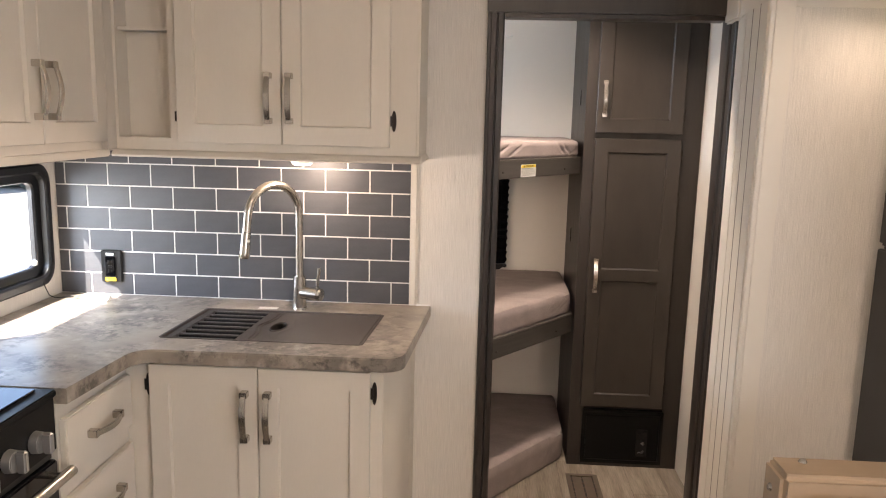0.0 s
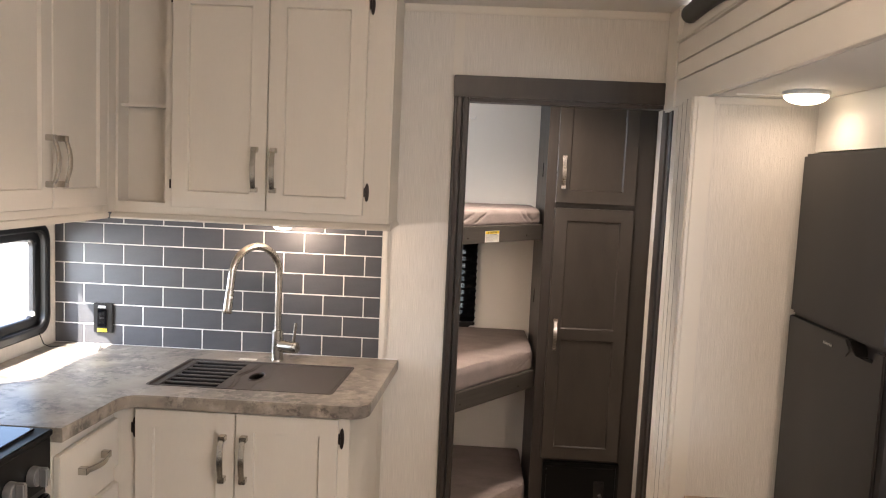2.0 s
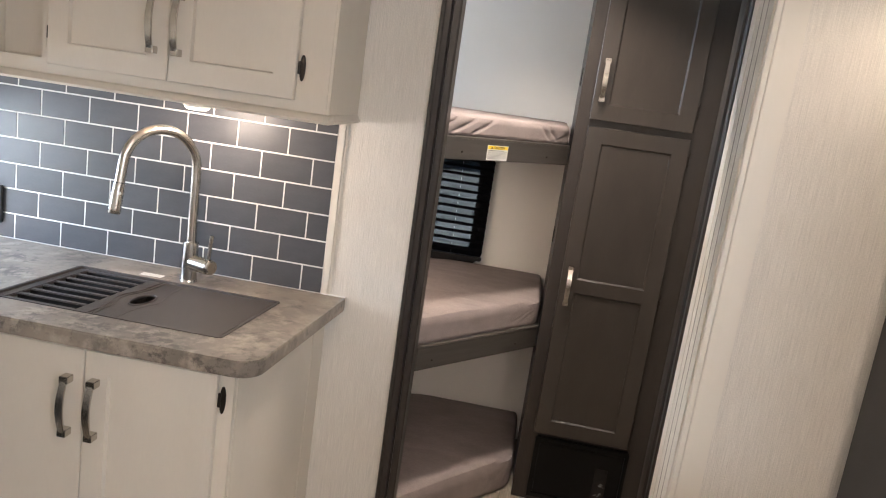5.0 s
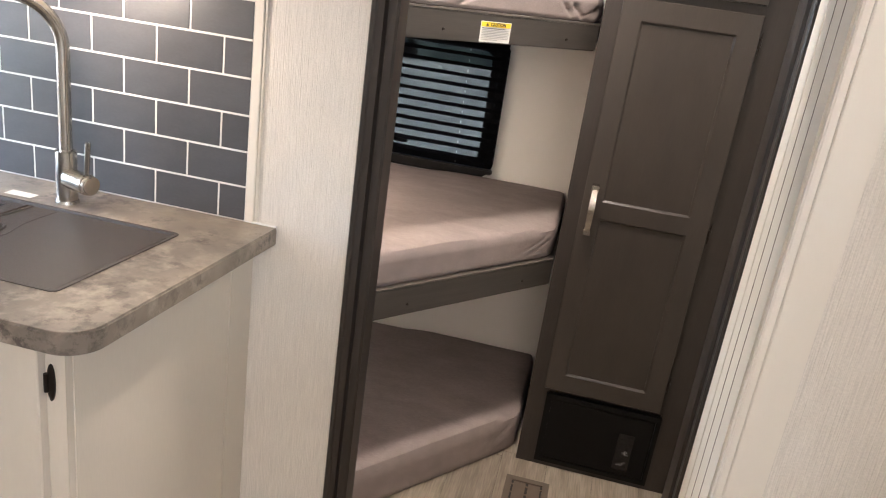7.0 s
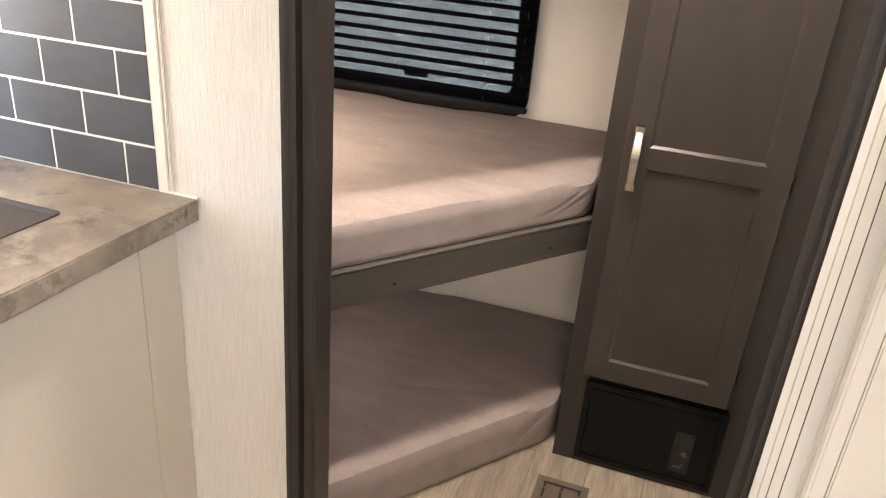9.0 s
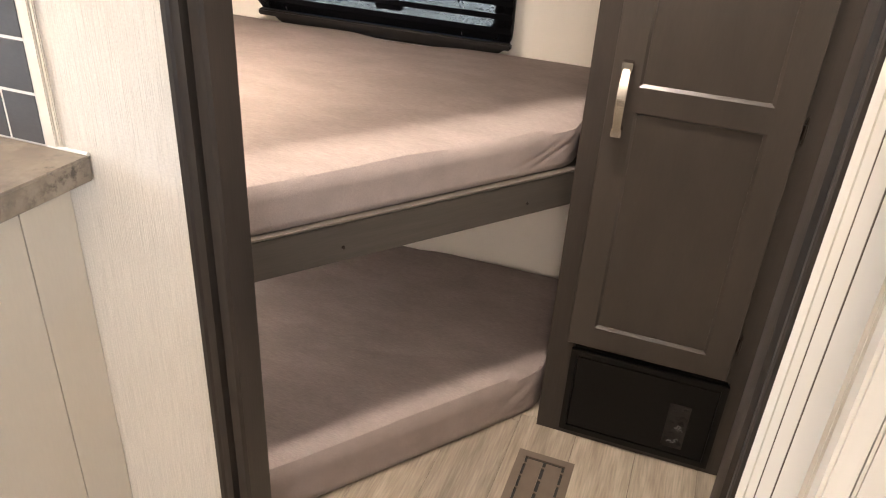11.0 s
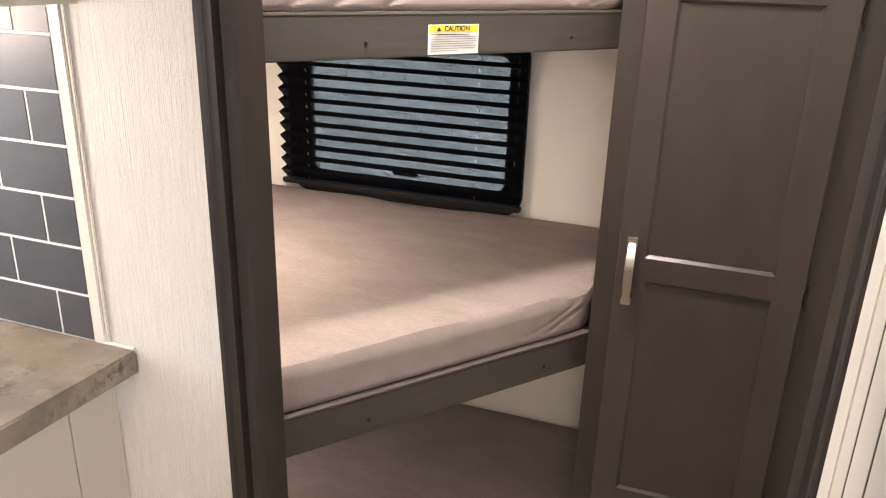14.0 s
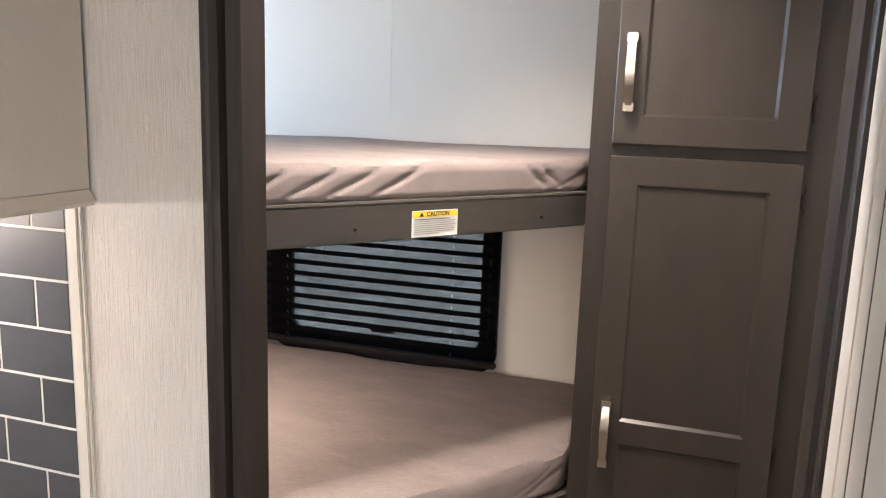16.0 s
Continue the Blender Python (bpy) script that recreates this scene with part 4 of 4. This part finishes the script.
# black strip puts the shade of the door gap into colour
part("seal", box(FXR + 0.012, FXR + 0.042, 1.525, 2.040, 1.2575, 1.2665, 0.001), BLACK_PLASTIC, fr, "black strip darkening the gap between the doors")
lip = loft([[(x, y, z) for y, z in ((2.040, 1.2565), (1.694, 1.2565), (1.668, 1.232), (1.690, 1.212), (1.985, 1.212), (2.004, 1.232), (2.040, 1.232))] for x in (FXR + 0.001, FXR - 0.0032)], True, True, True)
bmesh.ops.bevel(lip, geom=list(lip.edges), offset=0.0014, segments=2, affect="EDGES", clamp_overlap=True)
part("grip_lip", lip, FRIDGE_STEEL, fd)
part("side_filler", box(FXR + 0.006, 1.0295, 1.4905, 1.5135, 0.0, 1.262, 0.001), BLACK_PLASTIC, fr, "black filler strip")
bg = part("badge", box(FXR - 0.0042, FXR - 0.0033, 1.757, 1.815, 1.218, 1.231, 0.0005), BLACK_PLASTIC, fd, "small black and silver plate")
for k in range(6):
    y = 1.762 + 0.0085 * k
    part("letter_bar", box(FXR - 0.0048, FXR - 0.0043, y, y + 0.0055, 1.2215, 1.2275, 0), STEEL_KNOB, bg, "silver bar")
ff = thing("fridge_surround", (1.18, 2.1, 0), "cream panel surround of the refrigerator", "panel", kind=S)
part("top_panel", box(1.009, 1.027, 1.515, SLIDE_Y - 0.011, 1.745, SLIDE_Z - 0.001, 0.001), CREAM_TRIM, ff)
part("side_panel", box(1.009, 1.027, 2.054, SLIDE_Y - 0.001, 0.0, 1.7445, 0.001), CREAM_TRIM, ff)
part("partition", box(1.03, 1.74, 1.490, 1.510, 0.0, SLIDE_Z - 0.001, 0.001), WALLPAPER, ff)


def dome_lamp(x, y, z, r, label):
    t = thing("dome_lamp", (x, y, z), label, "lamp", group="ceiling dome lamps")
    part("base", cyl((x, y, z - 0.0005), (x, y, z - 0.012), r, r * 0.97, 32, 0.002), WHITE_PLASTIC, t)
    rings = []
    for k in range(8):
        a = radians(90 * k / 8)
        rings.append([(x + r * 0.92 * math.cos(a) * math.cos(q * math.tau / 32), y + r * 0.92 * math.cos(a) * math.sin(q * math.tau / 32), z - 0.0125 - 0.024 * math.sin(a)) for q in range(32)])
    part("lens", loft(rings, True, False, True), LAMP_GLOW, t, "glowing lens")


dome_lamp(0.89, 1.89, SLIDE_Z, 0.062, "round glowing ceiling lamp, unseen of the slide-out")
# this one is unseen, added to brighten the slide-out's end wall
dome_lamp(0.95, 0.10, SLIDE_Z, 0.062, "round glowing ceiling lamp, unseen of the slide-out")
# unseen pair, added for warm light on the kitchen
dome_lamp(-0.10, 0.85, CEIL, 0.07, "round glowing ceiling lamp, unseen")
dome_lamp(0.10, -0.90, CEIL, 0.07, "round glowing ceiling lamp, unseen")
dome_lamp(0.23, 2.885, CEIL, 0.07, "round glowing ceiling lamp, unseen")

# dinette booth end beside the refrigerator
bo = thing("dinette_booth", (0.95, 1.3, 0), "tan vinyl dinette booth with a quilted cushion", "booth seat")
part("back_board", box(0.506, 1.72, 1.385, 1.484, 0.0, 0.910, 0.012, 3), BOOTH_VINYL, bo)
qb = box(0.540, 1.70, 1.255, 1.382, 0.47, 0.868, 0.02, 3)
part("back_cushion", qb, BOOTH_VINYL, bo)


def quilted(x0, x1, y0, y1, z):
    """The cushion's top: soft diagonal channels sewn into the vinyl."""
    nx, ny = 150, 14
    rows = []
    for j in range(ny + 1):
        v = j / ny
        row = []
        for i in range(nx + 1):
            x, y = x0 + (x1 - x0) * i / nx, y0 + (y1 - y0) * v
            puff = 0.012 * abs(math.sin((x - 1.3 * y) * 42)) ** 0.6
            edge = min(1.0, 5 * v, 5 * (1 - v), 8 * i / nx * 4, 8 * (1 - i / nx) * 4)
            row.append((x, y, z + puff * edge - 0.012 * (1 - edge)))
        rows.append(row)
    return loft(rows, False)


part("quilted_top", quilted(0.545, 1.695, 1.258, 1.380, 0.872), BOOTH_VINYL, bo, "tan quilted vinyl")
part("seat_box", box(0.530, 1.70, 0.85, 1.380, 0.0, 0.340, 0.006), BOOTH_VINYL, bo)
part("seat_cushion", box(0.525, 1.70, 0.85, 1.253, 0.342, 0.466, 0.03, 4), BOOTH_VINYL, bo)
for p, q in (((0.570, 1.455, 0.910), (0.570, 1.455, 0.915)), ((0.506, 1.440, 0.860), (0.501, 1.440, 0.860))):
    part("rivet", cyl(p, q, 0.009, 0.006, 16), NICKEL, bo)

# ---- bunk room ----
RAIL_A, RAIL_D = Vector((-0.019, 2.929)), Vector((0.6136, 0.7896))
WARD_X, WARD_Y = 0.333, 3.310


def on_rail(s):
    return RAIL_A + RAIL_D * s


S0 = (2.668 - RAIL_A.y) / RAIL_D.y
S1 = (WARD_X - 0.003 - RAIL_A.x) / RAIL_D.x
OUT = Vector((RAIL_D.y, -RAIL_D.x))


def bunk_outline(inset, far=0.0):
    a, b = on_rail(S0) - OUT * inset, on_rail(S1) - OUT * inset
    return [(LEFT + 0.012, 2.668), (a.x, 2.668), (WARD_X - 0.005 - far, b.y), (WARD_X - 0.005 - far, REAR - 0.006), (LEFT + 0.012, REAR - 0.006)]


def mattress(name, z0, z1, label, wrinkle, sag, folds=()):
    """A soft mattress over the bunk's outline, with a rounded edge, wrinkled sides and an uneven top."""
    o = [Vector(p) for p in bunk_outline(0.004, 0.006)]
    pts = []
    for i, p in enumerate(o):
        q, before = o[(i + 1) % 5], o[i - 1]
        r = 0.032
        d0, d1 = (p - before).normalized(), (q - p).normalized()
        a, b = p - d0 * r, p + d1 * r
        for k in range(5):
            s = k / 4
            pts.append(a * (1 - s) ** 2 + p * 2 * s * (1 - s) + b * s ** 2)
        n = max(2, int((q - p).length / (0.007 if i == 1 else 0.05)))
        e = q - d1 * r
        for k in range(1, n):
            pts.append(b.lerp(e, k / n))
    c = sum(pts, Vector((0, 0))) / len(pts)
    h = z1 - z0
    prof = [(0.012, 0.0), (0.002, 0.08), *[(0.0, 0.14 + 0.045 * k) for k in range(13)], (0.001, 0.74), (0.004, 0.85), (0.010, 0.94), (0.022, 0.985), (0.08, 1.0), (0.15, 1.01), (0.25, 1.02), (0.4, 1.025)]
    rings = []
    nrm = []
    for i, p in enumerate(pts):
        d = (pts[(i + 1) % len(pts)] - pts[i - 1]).normalized()
        nrm.append(Vector((d.y, -d.x)))
    for inset, f in prof:
        ring = []
        for p, n in zip(pts, nrm):
            q = p - n * inset if inset <= 0.022 else (p - n * 0.022).lerp(c, (inset - 0.022) * 1.4)
            z = z0 + h * f
            along = (p - RAIL_A).dot(RAIL_D)
            if 0.05 < f < 0.99:
                fold = 0.35 * noise.noise(Vector((along * 7, z * 9, z0 * 7 + n.x)))
                up = z - z0 - 0.012
                for a0, slope, wide in folds:
                    d = along - a0 - slope * up
                    fold += math.exp(-(d / wide) ** 2) * max(0.0, min(1.0, 1.15 - abs(f - 0.45) * 2.2))
                gather = max(0.0, 1 - abs(along - S1 + 0.05) / 0.16)
                crease = max(0.0, 1 - abs(noise.noise(Vector(((z - 0.5 * along) * 30, along * 5, z0 * 3 + 1.7)))) / 0.3)
                q = q - n * max(0.0, 0.003 + wrinkle * fold + 0.004 * gather * crease ** 2)
            if f > 0.9:
                z += 0.004 * noise.noise(Vector((q.x * 2.2, q.y * 7, z0))) + 0.002 * noise.noise(Vector((q.x * 6, q.y * 26, z0)))
                z -= sag * max(0.0, 1 - abs(along - S1) / 0.10) * (1 if inset < 0.06 else 0.3)
            ring.append((q.x, q.y, z))
        rings.append(ring)
    bm = loft(rings, True, True, False)
    top = bm.verts.new((c.x, c.y, z0 + h * 1.025))
    for e in [e for e in bm.edges if e.is_boundary]:
        bm.faces.new((*e.verts, top))
    return solid(name, bm, FABRIC, (-0.6, 3.2, z0), label, "mattress", group="bunk mattresses")


def bunk(z_low, z_high, label):
    t = thing("bunk_bed", (-0.6, 3.2, z_low), label, "bunk bed", group="bunk beds")
    a, b = on_rail(S0), on_rail(S1)
    th = 0.020
    bm = bmesh.new()
    for p, q in ((a, b),):
        quad = [p, q, q - OUT * th, p - OUT * th]
        lo = [bm.verts.new((v.x, v.y, z_low)) for v in quad]
        hi = [bm.verts.new((v.x, v.y, z_high)) for v in quad]
        bm.faces.new(lo[::-1]), bm.faces.new(hi)
        for k in range(4):
            bm.faces.new((lo[k], lo[(k + 1) % 4], hi[(k + 1) % 4], hi[k]))
    bmesh.ops.bevel(bm, geom=list(bm.edges), offset=0.003, segments=2, affect="EDGES", clamp_overlap=True)
    rail = part("rail", bm, DARK_RAIL, t)
    o = bunk_outline(th + 0.001)
    part("platform", loft([[(x, y, z) for x, y in o] for z in (z_high - 0.016, z_high - 0.002)], True, True, True), DARK_WOOD, t)
    part("cleat", box(-1.58, 0.125, REAR - 0.040, REAR - 0.001, z_high - 0.056, z_high - 0.0165, 0.002), DARK_WOOD, t)
    part("cleat", box(WARD_X - 0.028, WARD_X - 0.006, 3.46, REAR - 0.045, z_high - 0.056, z_high - 0.0165, 0.002), DARK_WOOD, t)
    e0, e1 = on_rail(S0 + 0.004), on_rail(S1 - 0.004)
    quad = [e0 + OUT * 0.0012, e1 + OUT * 0.0012, e1 - OUT * 0.018, e0 - OUT * 0.018]
    part("edge_band", loft([[(v.x, v.y, z) for v in quad] for z in (z_high - 0.0005, z_high + 0.0035)], True, True, True), RAIL_EDGE, rail)
    zs = z_low + (z_high - z_low) * 0.36
    for s in (0.0, 0.438):
        p = on_rail(s)
        part("screw", cyl((p.x - OUT.x * 0.001, p.y - OUT.y * 0.001, zs), (p.x + OUT.x * 0.0025, p.y + OUT.y * 0.0025, zs), 0.0045, 0.003, 12), BRONZE, rail)
    return rail


for zl in (1.3975, 0.6895):
    lp = thing("bunk_lamp", (-0.62, 3.12, zl), "small round lamp under a bunk", "lamp", group="bunk lamps")
    part("body", cyl((-0.62, 3.12, zl), (-0.62, 3.12, zl - 0.0175), 0.036, 0.036, 24, 0.003), WHITE_PLASTIC, lp)
    part("lens", cyl((-0.62, 3.12, zl - 0.0177), (-0.62, 3.12, zl - 0.0235), 0.033, 0.026, 24), LAMP_GLOW, lp, "glowing lens")
top_rail = bunk(1.343, 1.414, "upper bunk with a dark grey-brown wood rail")
bunk(0.622, 0.706, "middle bunk with a dark grey-brown wood rail")
mattress("bunk_mattress", 1.4180, 1.490, "mauve-grey wrinkled mattress on the upper bunk", 0.0065, 0.0, ((-0.21, 2.0, 0.013), (-0.12, 2.1, 0.012), (-0.045, 2.2, 0.014), (0.05, 2.1, 0.012), (0.455, -1.2, 0.011), (0.50, -1.3, 0.010)))
mattress("bunk_mattress", 0.7100, 0.812, "mauve-grey mattress on the middle bunk", 0.003, 0.012)
mattress("bunk_mattress", 0.004, 0.150, "mauve-grey mattress lying at floor level", 0.004, 0.018)

# caution label on the upper rail
lb = thing("warning_label", (0.085, 3.06, 1.345), "white and yellow caution label on the bunk rail", "label")
origin = on_rail(0.169)
LM = Matrix(((RAIL_D.x, 0, OUT.x, origin.x + OUT.x * 0.0012), (RAIL_D.y, 0, OUT.y, origin.y + OUT.y * 0.0012), (0, 1, 0, 1.371), (0, 0, 0, 1)))


def on_label(u0, u1, v0, v1, d, material, name):
    bm = bmesh.new()
    add_box(bm, u0, u1, v0, v1, d - 0.0003, d)
    bmesh.ops.transform(bm, matrix=LM, verts=bm.verts)
    return part(name, bm, material, lb)


on_label(-0.052, 0.052, -0.025, 0.025, 0.0, LABEL_WHITE, "sheet")
on_label(-0.050, 0.050, 0.012, 0.0235, 0.0006, LABEL_YELLOW, "header")
bm = text_mesh("CAUTION", 0.0115)
bmesh.ops.transform(bm, matrix=LM @ T(0.006, 0.0178, 0.0010), verts=bm.verts)
part("lettering", bm, INK, lb)
bm = bmesh.new()
bm.faces.new([bm.verts.new(LM @ Vector(p)) for p in ((-0.036, 0.0140, 0.001), (-0.026, 0.0140, 0.001), (-0.031, 0.0220, 0.001))])
part("triangle", bm, INK, lb)
for k in range(8):
    w = (0.040, 0.047, 0.046, 0.047, 0.045, 0.047, 0.046, 0.028)[k]
    on_label(-0.047, -0.047 + 2 * w, 0.0076 - k * 0.0039, 0.0089 - k * 0.0039, 0.0006, STEEL_KNOB if k else INK, "text_line")

# wardrobe
wd = thing("wardrobe", (0.58, 3.58, 0), "tall dark grey-brown wardrobe with shaker doors", "wardrobe")
part("face_frame", slab_with_holes("y", WARD_Y + 0.0195, WARD_Y + 0.038, WARD_X, 0.8285, 0.0, CEIL - 0.002, ((0.396, 0.755, 0.024, 0.283), (0.41, 0.72, 0.33, 1.47), (0.41, 0.72, 1.55, 2.10))), DARK_WOOD, wd)
part("side_panel", box(WARD_X, WARD_X + 0.015, WARD_Y + 0.0385, REAR - 0.002, 0.0, CEIL - 0.002, 0), DARK_WOOD, wd)
part("back_panel", box(WARD_X + 0.016, 0.828, WARD_Y + 0.10, WARD_Y + 0.11, 0.0, CEIL - 0.01, 0), DARK_WOOD, wd)
d1 = shaker_door(wd, T(0.379, WARD_Y, 0.297), 0.366, 1.204, DARK_PANEL, DARK_PANEL, 0.057, ((0.583, 0.634),))
pull(d1, T(0.409, WARD_Y, 0.830), 0.152)
d2 = shaker_door(wd, T(0.379, WARD_Y, 1.525), 0.366, 0.60, DARK_PANEL, DARK_PANEL, 0.057)
pull(d2, T(0.408, WARD_Y, 1.591), 0.152)
for z in (0.36, 0.86, 1.40, 1.575, 2.03):
    hinge(wd, T(0.7500, WARD_Y + 0.018, z), 0.060, 0.0034)
for y, z in ((3.50, 1.64), (3.62, 1.0)):
    part("strap_bracket", box(WARD_X - 0.005, WARD_X - 0.0005, y, y + 0.030, z, z + 0.07, 0.002), BLACK_PLASTIC, wd)
fp = thing("furnace_panel", (0.575, WARD_Y + 0.02, 0.03), "black steel furnace access panel under the wardrobe", "access panel")
part("frame", slab_with_holes("y", WARD_Y + 0.012, WARD_Y + 0.0190, 0.392, 0.759, 0.020, 0.272, ((0.408, 0.744, 0.036, 0.257),)), BLACK_PANEL, fp)
part("sheet", box(0.3975, 0.7535, WARD_Y + 0.0195, WARD_Y + 0.028, 0.0255, 0.2815, 0.0), BLACK_PANEL, fp)
part("door", box(0.4105, 0.7415, WARD_Y + 0.0125, WARD_Y + 0.0192, 0.0385, 0.2545, 0.002), BLACK_PANEL, fp)
part("lip", box(0.394, 0.757, WARD_Y + 0.006, WARD_Y + 0.0192, 0.2725, 0.2775, 0.0018), BLACK_PANEL, fp)
vt = part("vent_patch", box(0.642, 0.692, WARD_Y + 0.0105, WARD_Y + 0.0122, 0.058, 0.192, 0.0008), BLACK_GLASS, fp, "glossy crinkled black vent patch")
rng = random.Random(11)
for k in range(26):
    z, x = rng.uniform(0.066, 0.184), rng.uniform(0.645, 0.678)
    p = [(x + 0.0022 * i, WARD_Y + 0.0098, z + rng.uniform(-0.005, 0.005)) for i in range(6)]
    part("wire", tube(p, 0.0007, 5), STEEL_KNOB if k % 4 == 0 else BLACK_GLASS, vt)

# floor register
rg = thing("floor_register", (0.388, 3.08, 0.003), "brown metal floor vent register", "vent")
part("frame", slab_with_holes("z", 0.0035, 0.0075, 0.318, 0.457, 2.925, 3.223, ((0.338, 0.437, 2.945, 3.203),)), REGISTER, rg)
# black sheet standing in for the shaded duct under the slats
part("pan", box(0.325, 0.450, 2.93, 3.218, 0.0030, 0.0034, 0), RECESS_SHADE, rg)
for x0, x1 in ((0.3445, 0.3835), (0.3915, 0.4305)):
    part("slat", box(x0, x1, 2.950, 3.198, 0.0035, 0.0066, 0.001), REGISTER, rg)
for x in (0.3412, 0.3875, 0.4338):
    for k in range(6):
        part("tie", box(x - 0.0040, x + 0.0040, 2.968 + k * 0.042, 2.974 + k * 0.042, 0.0035, 0.0060, 0), REGISTER, rg)

# coat hook inside the doorway
hk = thing("coat_hook", (-0.03, BACK + 0.02, 1.85), "small clear plastic hook on the door jamb", "hook")
part("plate", box(-0.0368, -0.0335, BACK + 0.012, BACK + 0.032, 1.835, 1.858, 0.001), WHITE_PLASTIC, hk)
part("prong", tube([(-0.0335, BACK + 0.022, 1.850), (-0.024, BACK + 0.022, 1.842), (-0.014, BACK + 0.022, 1.844), (-0.010, BACK + 0.022, 1.852)], 0.0028, 8), WHITE_PLASTIC, hk)
part("seam", box(-0.331, -0.329, REAR - 0.0008, REAR - 0.0002, 1.35, CEIL, 0), PANEL_WHITE, thing("trim_rear_seam", (-0.33, REAR, 1.35), "thin panel seam on the rear wall", "trim", kind=S))

# ---- pieces: backsplash tiles and floor planks ----
bs = solid("backsplash", box(LEFT + 0.004, -0.3405, 2.6005, 2.6055, 0.9145, 1.4315, 0), GROUT, (-0.97, 2.597, 0.9145), "charcoal subway tile backsplash with white grout", "backsplash", kind=S)
TW, TH, G = 0.1553, 0.0787, 0.0046
tile_meshes = {}


def tile_mesh(w, h):
    key = (round(w, 4), round(h, 4))
    if key not in tile_meshes:
        bm = loft([rect_ring(0, w, 0, h, 0.0), rect_ring(0, w, 0, h, -0.0006), rect_ring(0.0005, w - 0.0005, 0.0005, h - 0.0005, -0.0011)], True, False, True)
        tile_meshes[key] = mesh_from(bm, "tile", TILE, 0)
    return tile_meshes[key]


for row in range(7):
    zb = 0.9145 + row * TH + G / 2
    zt = min(zb + TH - G, 1.4310)
    start = -0.405 if row % 2 == 0 else -0.483
    k = 0
    x = start + 2 * TW
    while x > LEFT:
        xa, xb = max(x - TW + G / 2, LEFT + 0.005), min(x - G / 2, -0.3415)
        if xb - xa > 0.012:
            ob = new("tile", tile_mesh(xb - xa, zt - zb))
            ob.parent = bs
            ob.location = Vector((xa, 2.6004, zb)) - bs.location
        x -= TW

fl = solid("floor", box(LEFT - 0.04, RIGHT + 0.04, FRONT - 0.04, REAR + 0.04, -0.05, 0.0, 0), GAP, (0, 0, 0), "grey oak vinyl plank floor", "floor", kind=S)
plank_meshes = {}
PW, PL = 0.152, 1.22
rng = random.Random(3)
x = 0.288 - 9 * PW
while x < 0.86:
    y = 1.2 - rng.uniform(0, PL)
    while y < 3.84:
        ya, yb = max(y, 0.9), min(y + PL, 3.845)
        if yb - ya > 0.05:
            key = round(yb - ya, 3)
            if key not in plank_meshes:
                w, h = PW - 0.0012, key - 0.0012
                plank_meshes[key] = mesh_from(loft([[(0, 0, 0), (w, 0, 0), (w, h, 0), (0, h, 0)], [(0, 0, 0.0020), (w, 0, 0.0020), (w, h, 0.0020), (0, h, 0.0020)], [(0.0012, 0.0012, 0.0028), (w - 0.0012, 0.0012, 0.0028), (w - 0.0012, h - 0.0012, 0.0028), (0.0012, h - 0.0012, 0.0028)]], True, False, True), "plank", PLANK, 0)
            ob = new("plank", plank_meshes[key])
            ob.parent = fl
            ob.location = (x, ya, 0.0002)
        y += PL
    x += PW
